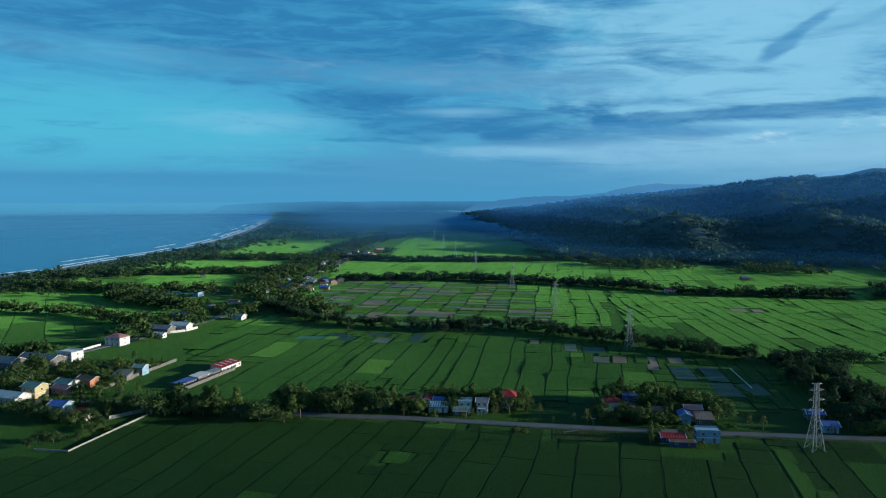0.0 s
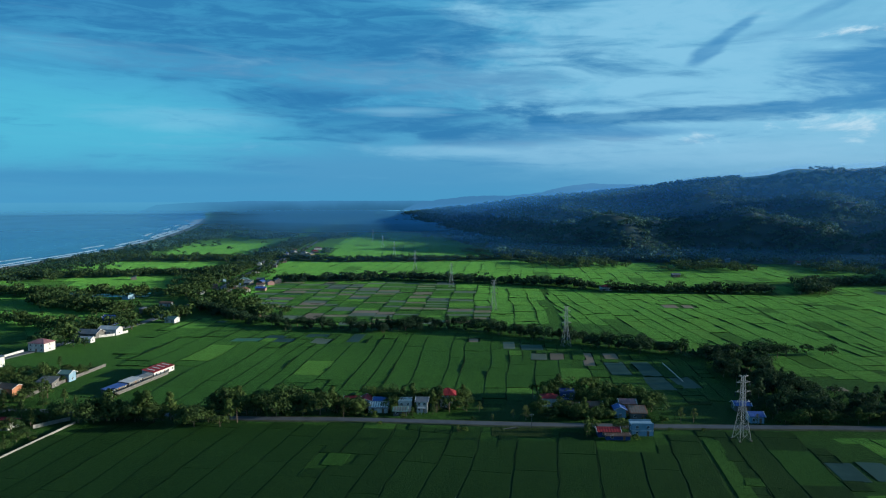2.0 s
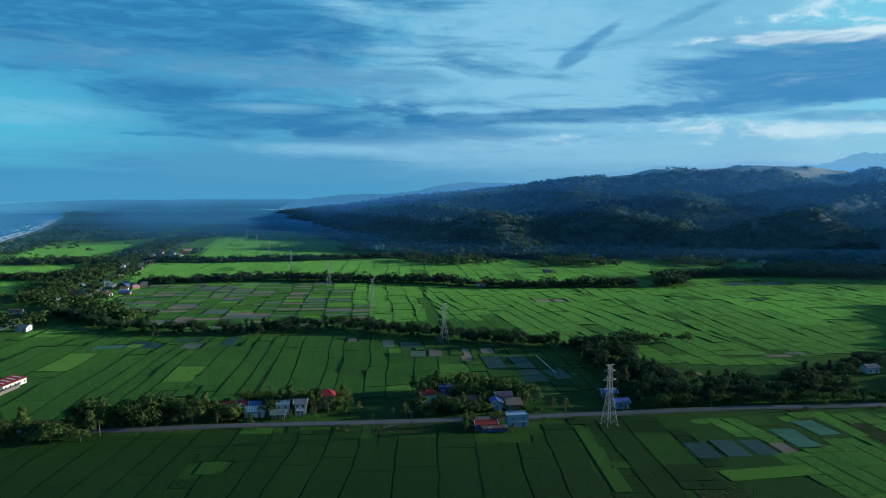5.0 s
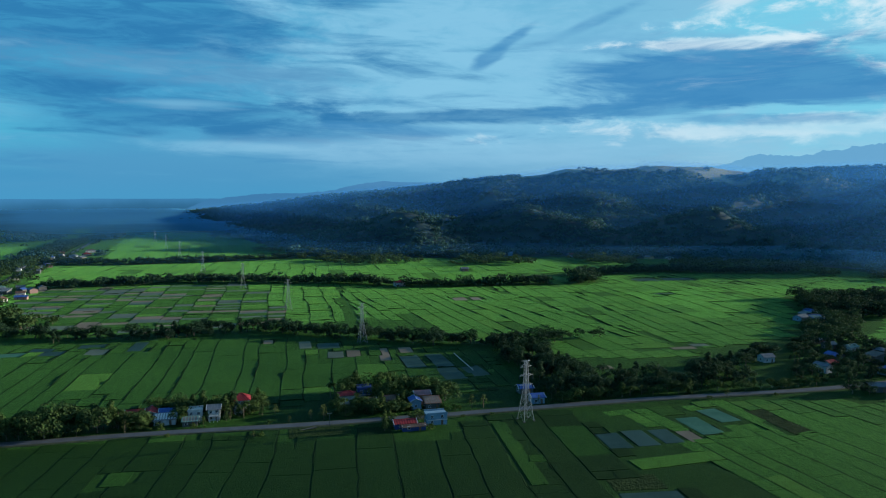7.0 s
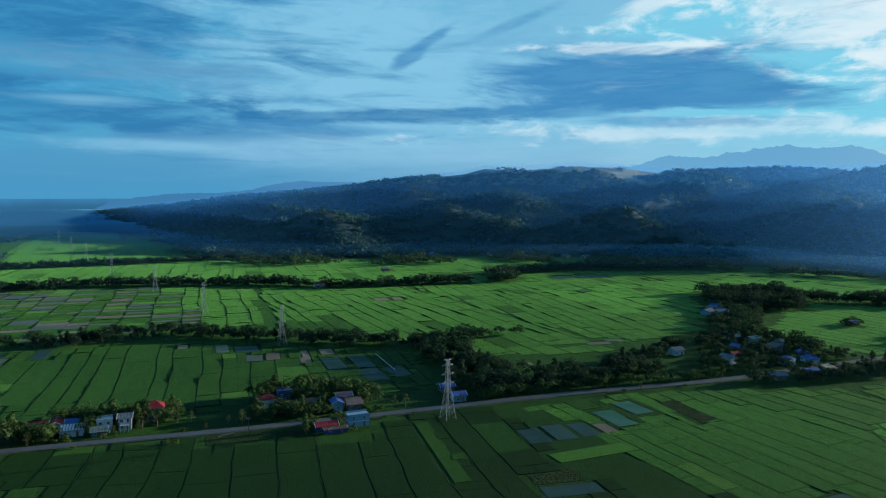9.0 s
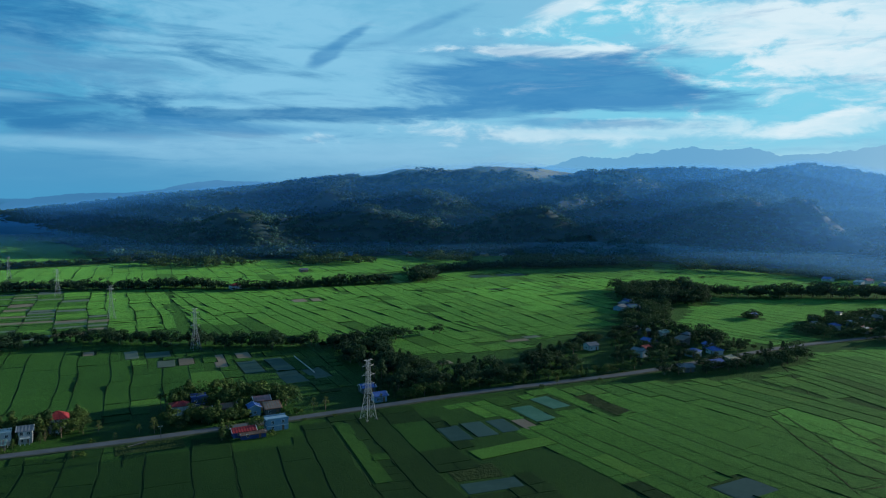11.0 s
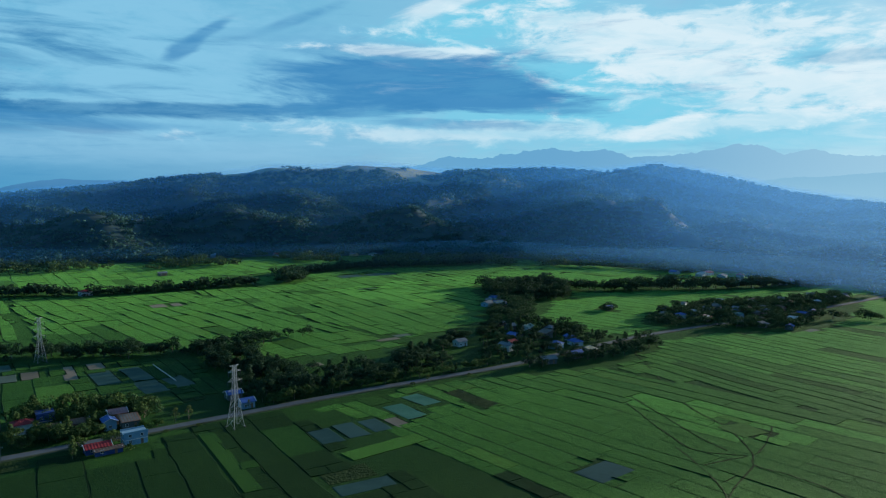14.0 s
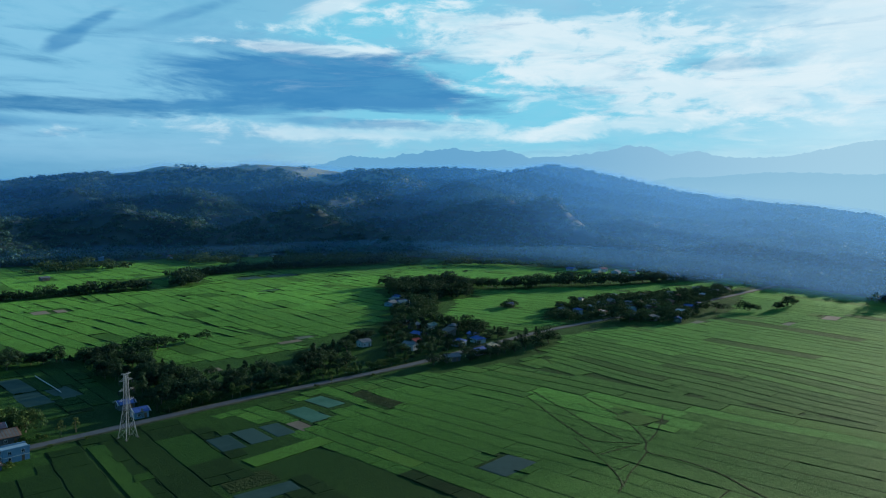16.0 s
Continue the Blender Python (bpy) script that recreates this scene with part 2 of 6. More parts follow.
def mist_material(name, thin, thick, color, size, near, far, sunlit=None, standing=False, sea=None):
    """Sheet standing in for morning haze: mostly clear, lit by sun and sky; thicker with distance from the camera and
    by patches, the sunward glow put into its density and tint.
    """
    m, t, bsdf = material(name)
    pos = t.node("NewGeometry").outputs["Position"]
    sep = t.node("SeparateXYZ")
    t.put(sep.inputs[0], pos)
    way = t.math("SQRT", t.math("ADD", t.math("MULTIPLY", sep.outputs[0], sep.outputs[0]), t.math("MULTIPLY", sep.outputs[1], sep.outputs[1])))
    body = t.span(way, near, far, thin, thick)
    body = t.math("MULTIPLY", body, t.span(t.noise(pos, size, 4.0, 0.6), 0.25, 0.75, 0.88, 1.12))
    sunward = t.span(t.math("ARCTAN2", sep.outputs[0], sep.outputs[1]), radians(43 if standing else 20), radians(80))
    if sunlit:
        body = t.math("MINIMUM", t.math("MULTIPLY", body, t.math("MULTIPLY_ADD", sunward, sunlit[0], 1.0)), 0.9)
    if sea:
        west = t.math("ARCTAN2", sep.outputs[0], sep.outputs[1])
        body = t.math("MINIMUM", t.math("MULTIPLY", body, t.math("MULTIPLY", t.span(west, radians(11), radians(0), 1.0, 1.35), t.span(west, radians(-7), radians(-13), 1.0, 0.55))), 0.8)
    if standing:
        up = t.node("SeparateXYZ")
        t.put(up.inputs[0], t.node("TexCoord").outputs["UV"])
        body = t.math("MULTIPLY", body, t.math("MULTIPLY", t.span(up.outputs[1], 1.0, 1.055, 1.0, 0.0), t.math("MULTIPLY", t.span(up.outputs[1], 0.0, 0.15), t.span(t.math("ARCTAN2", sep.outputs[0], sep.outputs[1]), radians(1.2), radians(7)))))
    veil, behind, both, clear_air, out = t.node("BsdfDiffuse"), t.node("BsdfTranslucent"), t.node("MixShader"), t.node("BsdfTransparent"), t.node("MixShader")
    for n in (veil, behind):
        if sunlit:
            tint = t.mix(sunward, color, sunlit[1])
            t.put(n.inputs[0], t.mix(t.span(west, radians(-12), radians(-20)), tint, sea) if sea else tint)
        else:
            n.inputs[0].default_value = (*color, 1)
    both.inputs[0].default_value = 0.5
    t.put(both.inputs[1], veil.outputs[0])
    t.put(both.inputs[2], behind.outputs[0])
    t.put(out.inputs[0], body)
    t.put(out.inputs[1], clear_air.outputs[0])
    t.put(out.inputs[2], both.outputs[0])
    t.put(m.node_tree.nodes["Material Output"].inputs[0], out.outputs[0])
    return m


def hill_material():
    """Dark undergrowth with the blue of distance haze in its colour, and pale grass on the open tops."""
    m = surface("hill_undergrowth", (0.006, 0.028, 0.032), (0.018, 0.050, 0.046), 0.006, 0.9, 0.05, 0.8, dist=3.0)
    t, bsdf = Tree(m.node_tree), m.node_tree.nodes["Principled BSDF"]
    low = bsdf.inputs["Base Color"].links[0].from_socket
    pos = t.node("NewGeometry").outputs["Position"]
    sep = t.node("SeparateXYZ")
    t.put(sep.inputs[0], pos)
    f = t.span(t.math("ADD", sep.outputs[2], t.math("MULTIPLY_ADD", t.noise(pos, 0.01, 4.0), 60.0, -30.0)), 118.0, 140.0)
    t.put(bsdf.inputs["Base Color"], t.mix(f, low, t.mix(t.noise(pos, 0.03, 4.0), (0.07, 0.11, 0.06), (0.24, 0.23, 0.14))))
    return m


def water_material():
    m, t, bsdf = material("sea_water")
    pos = t.node("NewGeometry").outputs["Position"]
    swell = t.noise(pos, 0.02, 5.0, 0.6)
    t.put(bsdf.inputs["Base Color"], t.mix(t.span(t.noise(pos, 0.0016, 4.0), 0.35, 0.65), (0.012, 0.12, 0.27), (0.018, 0.16, 0.34)))
    bsdf.inputs["Roughness"].default_value = 0.25
    bsdf.inputs["Specular IOR Level"].default_value = 0.3
    n = t.node("Bump")
    t.put(n.inputs["Height"], swell)
    n.inputs["Strength"].default_value, n.inputs["Distance"].default_value = 0.5, 2.0
    t.put(bsdf.inputs["Normal"], n.outputs[0])
    return m


# one rice, darkened near and west, lightened east: light put into its colour
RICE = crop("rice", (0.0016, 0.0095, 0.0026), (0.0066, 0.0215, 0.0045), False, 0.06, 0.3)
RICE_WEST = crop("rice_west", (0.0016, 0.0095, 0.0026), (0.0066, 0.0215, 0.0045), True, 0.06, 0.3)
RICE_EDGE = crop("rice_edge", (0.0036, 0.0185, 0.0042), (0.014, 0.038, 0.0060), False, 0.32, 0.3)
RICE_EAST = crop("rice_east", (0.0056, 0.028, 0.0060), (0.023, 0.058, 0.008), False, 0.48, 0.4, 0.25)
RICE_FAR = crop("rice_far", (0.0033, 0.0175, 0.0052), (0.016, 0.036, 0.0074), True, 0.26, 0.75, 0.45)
RICE_BACKLIT = crop("rice_backlit", (0.0050, 0.0235, 0.0062), (0.023, 0.047, 0.0085), True, 0.36, 0.6, 0.3)
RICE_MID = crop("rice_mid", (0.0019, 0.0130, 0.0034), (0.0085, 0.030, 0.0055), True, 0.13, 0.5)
RICE_YOUNG = crop("rice_young", (0.005, 0.024, 0.004), (0.017, 0.042, 0.006), False, 0.12)
RICE_RIPENING = crop("rice_ripening", (0.012, 0.034, 0.005), (0.042, 0.062, 0.008), False, 0.35, 0.3)
RICE_RIPE = crop("rice_ripe", (0.020, 0.046, 0.007), (0.042, 0.068, 0.010), False, 0.2)
GROUND = crop("open_rice_land", (0.0032, 0.0145, 0.0040), (0.012, 0.028, 0.0052), False, 0.12, 0.0)
FALLOW = surface("fallow_soil", (0.13, 0.105, 0.075), (0.24, 0.185, 0.135), 0.05, 0.9, 0.8, 0.6, random=0.3, shine=0.1)
STUBBLE = surface("stubble", (0.070, 0.095, 0.070), (0.125, 0.155, 0.115), 0.05, 0.85, 0.8, 0.5, random=0.3, shine=0.1)
WET = surface("flooded_soil", (0.018, 0.050, 0.044), (0.036, 0.078, 0.066), 0.08, 0.7, 0.5, 0.1, random=0.2, shine=0.06)
FLOOD = surface("flooded_paddy", (0.02, 0.06, 0.06), (0.05, 0.11, 0.10), 0.05, 0.25, 0.5, 0.05, random=0.2, shine=0.5)
SEEDBED = surface("seedbed_netting", (0.034, 0.115, 0.075), (0.070, 0.175, 0.115), 0.08, 0.8, 0.6, 0.1, shine=0.05)
BUND = surface("bund_weeds", (0.003, 0.013, 0.004), (0.009, 0.026, 0.007), 0.15, 0.9, 1.5, 0.8, dist=0.4, shine=0.05)
BUND_DARK = surface("bund_dark", (0.002, 0.011, 0.003), (0.006, 0.022, 0.005), 0.1, 0.9, 1.0, 0.5, shine=0.05)
WEEDS = surface("rough_weeds", (0.009, 0.023, 0.006), (0.031, 0.050, 0.014), 0.2, 0.9, 0.9, 1.0, dist=0.8, shine=0.05)
ROAD = surface("road_concrete", (0.045, 0.055, 0.070), (0.080, 0.092, 0.108), 0.15, 0.85, 2.0, 0.2)
VERGE = surface("verge_gravel", (0.03, 0.045, 0.02), (0.08, 0.085, 0.05), 0.3, 0.95, 2.0, 0.5)
SAND = surface("beach_sand", (0.14, 0.13, 0.11), (0.22, 0.20, 0.17), 0.02, 0.9, 0.3, 0.1)
FOAM = surface("foam", (0.55, 0.6, 0.62), (0.82, 0.84, 0.84), 0.05, 0.7, 0.4, 0.2)
SEA = water_material()
LEAF = foliage("leaves", (0.013, 0.040, 0.020), (0.080, 0.128, 0.036))
LEAF_PALM = foliage("palm_leaves", (0.026, 0.062, 0.018), (0.08, 0.12, 0.03))
LEAF_PALE = foliage("pale_leaves", (0.05, 0.075, 0.025), (0.11, 0.13, 0.04))
LEAF_WOOD = foliage("wood_leaves", (0.007, 0.026, 0.019), (0.036, 0.074, 0.034), 0.02)
# distance haze is put into these bluer leaf colours and their sheen
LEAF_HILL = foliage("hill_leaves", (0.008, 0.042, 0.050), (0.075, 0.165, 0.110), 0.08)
BARK = surface("bark", (0.07, 0.055, 0.04), (0.16, 0.13, 0.10), 1.0, 0.9, 6.0, 0.5)
HILL = hill_material()
STEEL = surface("galvanised_steel", (0.24, 0.28, 0.30), (0.38, 0.41, 0.43), 1.0, 0.5, 8.0, 0.1, metal=0.4)
GLASS = surface("window_glass", (0.02, 0.03, 0.04), (0.04, 0.05, 0.06), 1.0, 0.08, 4.0, 0.0)
FRAME = surface("window_frame_paint", (0.55, 0.55, 0.52), (0.7, 0.7, 0.68), 2.0, 0.6)
DOOR = surface("door_wood", (0.12, 0.07, 0.04), (0.22, 0.13, 0.08), 2.0, 0.6)
PAINT = {
    # a greyer, dimmer tone than the white render
    "pale": surface("greyish_whitewash", (0.15, 0.16, 0.15), (0.29, 0.29, 0.27), 0.5, 0.85),
    "white": surface("white_render", (0.34, 0.35, 0.35), (0.60, 0.60, 0.58), 0.5, 0.8),
    "grey": surface("bare_concrete", (0.0792, 0.0792, 0.0778), (0.144, 0.143, 0.137), 0.5, 0.9),
    "cream": surface("cream_render", (0.288, 0.245, 0.13), (0.389, 0.331, 0.187), 0.5, 0.8),
    "blue": surface("pale_blue_render", (0.13, 0.24, 0.33), (0.20, 0.33, 0.43), 0.5, 0.8),
    "navy": surface("dark_blue_paint", (0.0216, 0.0432, 0.144), (0.036, 0.072, 0.216), 0.5, 0.7),
    "pink": surface("pink_render", (0.259, 0.158, 0.144), (0.346, 0.223, 0.202), 0.5, 0.8),
    "orange": surface("orange_render", (0.302, 0.122, 0.0648), (0.389, 0.173, 0.0936), 0.5, 0.8),
}
METAL = {
    "red": surface("red_roof_sheet", (0.144, 0.00864, 0.013), (0.259, 0.0202, 0.0259), 0.4, 0.75, 3.0, 0.2),
    "rust": surface("rusty_roof_sheet", (0.0864, 0.0432, 0.0288), (0.158, 0.0936, 0.0648), 0.4, 0.7, 2.0, 0.3),
    "grey": surface("grey_roof_sheet", (0.072, 0.0864, 0.104), (0.144, 0.162, 0.18), 0.4, 0.7, 3.0, 0.2),
    "blue": surface("blue_roof_sheet", (0.022, 0.06, 0.21), (0.05, 0.12, 0.34), 0.4, 0.7, 3.0, 0.2),
    "teal": surface("green_roof_sheet", (0.0792, 0.158, 0.144), (0.13, 0.223, 0.202), 0.4, 0.7, 3.0, 0.2),
    "white": surface("whitish_roof_sheet", (0.30, 0.32, 0.34), (0.46, 0.47, 0.48), 0.4, 0.7, 3.0, 0.2),
    "pink": surface("faded_red_roof_sheet", (0.202, 0.0864, 0.0936), (0.288, 0.144, 0.151), 0.4, 0.6, 3.0, 0.2),
}
# glowing backdrop colours with the distance haze painted in
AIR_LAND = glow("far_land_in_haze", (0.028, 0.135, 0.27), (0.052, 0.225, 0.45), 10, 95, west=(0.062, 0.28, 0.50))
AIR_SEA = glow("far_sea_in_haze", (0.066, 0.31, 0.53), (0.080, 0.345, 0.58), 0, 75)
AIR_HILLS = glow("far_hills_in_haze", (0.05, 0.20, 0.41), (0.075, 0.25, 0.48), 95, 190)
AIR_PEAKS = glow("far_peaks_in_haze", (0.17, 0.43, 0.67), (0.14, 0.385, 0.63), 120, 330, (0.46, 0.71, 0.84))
# haze sheets: sunward brightening is set by bearing in density and tint
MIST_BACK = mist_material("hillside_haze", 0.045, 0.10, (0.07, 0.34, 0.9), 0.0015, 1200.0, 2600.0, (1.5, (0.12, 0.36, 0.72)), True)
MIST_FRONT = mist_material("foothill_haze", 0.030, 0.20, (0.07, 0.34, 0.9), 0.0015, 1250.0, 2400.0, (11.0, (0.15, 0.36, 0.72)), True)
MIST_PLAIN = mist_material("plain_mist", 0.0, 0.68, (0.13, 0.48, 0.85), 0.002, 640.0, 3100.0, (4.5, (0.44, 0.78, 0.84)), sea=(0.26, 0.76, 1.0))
# haze painted into a glowing colour here too, paler to the east
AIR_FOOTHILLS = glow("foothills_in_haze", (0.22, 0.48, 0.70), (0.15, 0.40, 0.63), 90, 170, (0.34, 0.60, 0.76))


# ---- building blocks ----
def mesh_of(name, verts, faces, mat, smooth=False):
    me = bpy.data.meshes.new(name)
    me.from_pydata([tuple(v) for v in verts], [], [tuple(int(i) for i in f) for f in faces])
    me.materials.append(mat)
    if smooth:
        me.polygons.foreach_set("use_smooth", [True] * len(me.polygons))
    me.update()
    return me


def quad_mesh(name, verts, mat):
    """A mesh of separate quads from an array of shape (n, 4, 3)."""
    verts = np.asarray(verts, np.float32).reshape(-1, 3)
    n = len(verts) // 4
    me = bpy.data.meshes.new(name)
    me.vertices.add(n * 4)
    me.vertices.foreach_set("co", verts.ravel())
    me.loops.add(n * 4)
    me.loops.foreach_set("vertex_index", np.arange(n * 4, dtype=np.int32))
    me.polygons.add(n)
    me.polygons.foreach_set("loop_start", np.arange(0, n * 4, 4, dtype=np.int32))
    me.materials.append(mat)
    me.update()
    return me


class Solid:
    """Collects boxes, prisms and struts into one mesh."""

    def __init__(self):
        self.v, self.f = [], []

    def add(self, verts, faces):
        n = len(self.v)
        self.v += [tuple(v) for v in verts]
        self.f += [tuple(i + n for i in f) for f in faces]
        return self

    def box(self, x0, y0, z0, x1, y1, z1):
        return self.add([(x, y, z) for z in (z0, z1) for x, y in ((x0, y0), (x1, y0), (x1, y1), (x0, y1))],
                        [(3, 2, 1, 0), (4, 5, 6, 7), (0, 1, 5, 4), (1, 2, 6, 5), (2, 3, 7, 6), (3, 0, 4, 7)])

    def strut(self, a, b, r, r2=None):
        a, b = Vector(a), Vector(b)
        d = (b - a).normalized()
        side = d.orthogonal().normalized()
        up = d.cross(side)
        r2 = r if r2 is None else r2
        ring = [side, up, -side, -up]
        return self.add([a + q * r for q in ring] + [b + q * r2 for q in ring],
                        [(0, 1, 5, 4), (1, 2, 6, 5), (2, 3, 7, 6), (3, 0, 4, 7), (3, 2, 1, 0), (4, 5, 6, 7)])

    def mesh(self, name, mat):
        return mesh_of(name, self.v, self.f, mat)


def part(name, mesh, parent, label="", m=None):
    ob = new(name, mesh)
    ob.parent = parent
    if m is not None:
        ob.matrix_basis = m
    if label:
        ob["label"] = label
    return ob


def at(x, y, heading=0.0, z=0.0):
    """A pose on the plain; heading in degrees clockwise from north (+y)."""
    return pose(x, y, z, 0, 0, -heading)


def inside(poly, x, y):
    hit = False
    for (x0, y0), (x1, y1) in zip(poly, poly[1:] + poly[:1]):
        if (y0 > y) != (y1 > y) and x < (x1 - x0) * (y - y0) / (y1 - y0) + x0:
            hit = not hit
    return hit


def along(line, step):
    """Points and headings at even steps along a polyline."""
    out = []
    left = 0.0
    for (x0, y0), (x1, y1) in zip(line, line[1:]):
        d = math.hypot(x1 - x0, y1 - y0)
        s = left
        while s < d:
            out.append((x0 + (x1 - x0) * s / d, y0 + (y1 - y0) * s / d, math.atan2(x1 - x0, y1 - y0)))
            s += step
        left = s - d
    return out


def near_line(line, x, y):
    best = 1e9
    for (x0, y0), (x1, y1) in zip(line, line[1:]):
        dx, dy = x1 - x0, y1 - y0
        s = min(1, max(0, ((x - x0) * dx + (y - y0) * dy) / (dx * dx + dy * dy)))
        best = min(best, math.hypot(x - x0 - s * dx, y - y0 - s * dy))
    return best


def smooth_line(line, n=6):
    """The same way with rounded bends."""
    p = [line[0], *line, line[-1]]
    out = []
    for i in range(len(line) - 1):
        a, b, c, d = (np.array(q, float) for q in p[i:i + 4])
        for k in range(n):
            s = k / n
            out.append(tuple(0.5 * (2 * b + (c - a) * s + (2 * a - 5 * b + 4 * c - d) * s * s + (3 * b - a - 3 * c + d) * s ** 3)))
    return out + [line[-1]]


def ribbon(line, profile, wobble=0.0, seed=0):
    """Sweeps a profile of (offset, height) along a line: vertices and faces."""
    r = np.random.default_rng(seed)
    verts, faces, m = [], [], len(profile)
    for i, (x, y) in enumerate(line):
        x0, y0 = line[max(i - 1, 0)]
        x1, y1 = line[min(i + 1, len(line) - 1)]
        d = math.hypot(x1 - x0, y1 - y0) or 1
        nx, ny = (y1 - y0) / d, -(x1 - x0) / d
        for o, z in profile:
            o2 = o + wobble * r.normal()
            verts.append((x + nx * o2, y + ny * o2, z * (1 + wobble * 0.3 * r.normal())))
    for i in range(len(line) - 1):
        for j in range(m - 1):
            a = i * m + j
            faces.append((a, a + m, a + m + 1, a + 1))
    return verts, faces


# ---- the plan ----
ROAD_LINE = smooth_line([(-420, 378), (-250, 356), (-150, 344), (-110, 337.5), (-70, 327.5), (-10, 320), (52, 309), (111, 301), (155, 296), (215, 289), (262, 280.5),
                         (313, 272), (380, 268), (443, 264), (501, 254), (563, 240), (700, 214), (900, 190)])
COAST_ROAD = smooth_line([(-262, 380), (-236, 465), (-227, 487), (-200, 565), (-188, 615), (-177, 729), (-180, 852), (-177, 985), (-169, 1145), (-157, 1353), (-150, 1700)])
COAST = [(-640, -300), (-600, 500), (-567, 912), (-546, 1007), (-539, 1165), (-522, 1352), (-527, 1532), (-545, 1791), (-624, 2355), (-719, 2888), (-894, 3732), (-1098, 4525), (-1200, 4950)]
BROOK = [(-159, 653), (-104, 580), (-65, 555), (-20, 543), (5, 534), (48, 546), (80, 531), (121, 490), (151, 463), (182, 450), (205, 424), (212, 388), (200, 340)]
BELT_3 = [(-129, 872), (-60, 872), (8, 884), (75, 855), (138, 827), (196, 801), (244, 754), (323, 732), (402, 719)]
BELT_4 = [(-175, 1188), (-78, 1140), (11, 1138), (100, 1138), (195, 1165), (274, 1118), (361, 1117), (470, 1060)]
BELT_E = [(620, 480), (622, 428), (646, 406), (697, 380), (720, 351), (778, 317), (836, 287), (930, 262)]
BELT_NE = [(432, 704), (461, 722), (480, 782), (549, 781), (614, 781), (652, 745), (699, 721), (763, 713)]
VILLAGE_1 = [(322, 298), (306, 278), (323, 254), (361, 245), (394, 236), (424, 240), (436, 255), (424, 275), (433, 312), (427, 350), (402, 369), (373, 352)]
VILLAGE_2 = [(499, 287), (497, 261), (519, 234), (548, 197), (619, 202), (668, 216), (720, 211), (774, 230), (746, 244), (692, 265), (650, 282), (620, 308), (555, 308)]
GROVE = [(574, 536), (532, 482), (514, 472), (524, 430), (537, 413), (562, 411), (620, 454), (636, 497)]
GROVE_SOUTH = [(512, 466), (536, 442), (520, 420), (455, 366), (410, 369), (440, 400), (480, 428)]
WOOD_ROAD = [(163, 306), (218, 300), (284, 290), (296, 300), (300, 322), (345, 336), (352, 348), (300, 336), (262, 318), (236, 322), (222, 352), (212, 400), (204, 425), (190, 395), (184, 350)]


# ---- ground, sea, sky's edge ----
def coast_x(y):
    return float(np.interp(y, [p[1] for p in COAST], [p[0] for p in COAST]))


def make_ground():
    ys = np.concatenate([np.arange(-900, 2600, 40.0), np.arange(2600, 4960, 120.0)])
    verts, faces = [], []
    for y in ys:
        half = math.sqrt(max(4960.0 ** 2 - y * y, 100.0))
        c = coast_x(y) + 5 * noise.noise((y * 0.01, 0, 0))
        for x in (c, c + 14, c + 60, -250, 0, 250, 500, 1000, 2000, half):
            x = min(max(x, -half), half)
            verts.append((x, y, -0.8 if x == c else 0.0))
    m = 10
    for i in range(len(ys) - 1):
        for j in range(m - 1):
            a = i * m + j
            faces.append((a, a + 1, a + m + 1, a + m))
    g = tagged(new("ground", mesh_of("ground", verts, faces, GROUND)), "flat green coastal plain of grass and farmland", "ground", kind="structure")
    line = [(coast_x(y) + 5 * noise.noise((y * 0.01, 0, 0)), y) for y in np.arange(600, 3500, 25.0)]
    v, f = ribbon(line, [(-7, -0.6), (-2, 0.1), (5, 0.35), (12, 0.3), (19, 0.05)], 0.4, 3)
    tagged(new("beach", mesh_of("beach", v, f, SAND, True)), "narrow strip of dark grey beach sand", "beach", kind="structure")
    a = np.linspace(-math.pi * 0.6, 0.05, 60)
    rim = [(4955 * math.sin(t), 4955 * math.cos(t), -0.5) for t in a]
    tagged(new("water", mesh_of("water", [(-300, 0, -0.5)] + rim, [(0, i + 2, i + 1) for i in range(len(rim) - 1)], SEA)), "calm blue sea under morning haze", "sea", kind="structure")
    # breakers along the shore
    for k, (off, w) in enumerate(((-8, 11), (-30, 6), (-62, 5))):
        r = np.random.default_rng(40 + k)
        verts, faces = [], []
        y = 600.0
        while y < 3300:
            run = r.uniform(*((500, 1100), (120, 420), (60, 180))[k])
            n = max(4, int(run / 9))
            base = len(verts)
            for i in range(n + 1):
                yy = y + run * i / n
                x = coast_x(yy) + off + 7 * noise.noise((yy * 0.012, k * 3.1, 0)) + 3 * noise.noise((yy * 0.05, k, 4))
                ww = w * (1 + max(0.0, yy - 900) / 900) * min(1.0, 6 * math.sin(math.pi * min(max(i / n, 0.02), 0.98))) * (0.75 + 0.9 * noise.noise((yy * 0.03, k * 7.0, 2.0)) + 0.3 * r.random())
                ww = max(ww, 0.8)
                verts += [(x - ww / 2, yy, -0.42), (x, yy, -0.42 + 0.45), (x + ww / 2, yy, -0.42)]
            for i in range(n):
                for j in range(2):
                    q = base + i * 3 + j
                    faces.append((q, q + 1, q + 4, q + 3))
            y += run + r.uniform(*((4, 20), (40, 160), (160, 420))[k])
        tagged(new("surf", mesh_of("surf", verts, faces, FOAM, True)), "white line of breaking surf along the beach", "surf", kind="stuff")


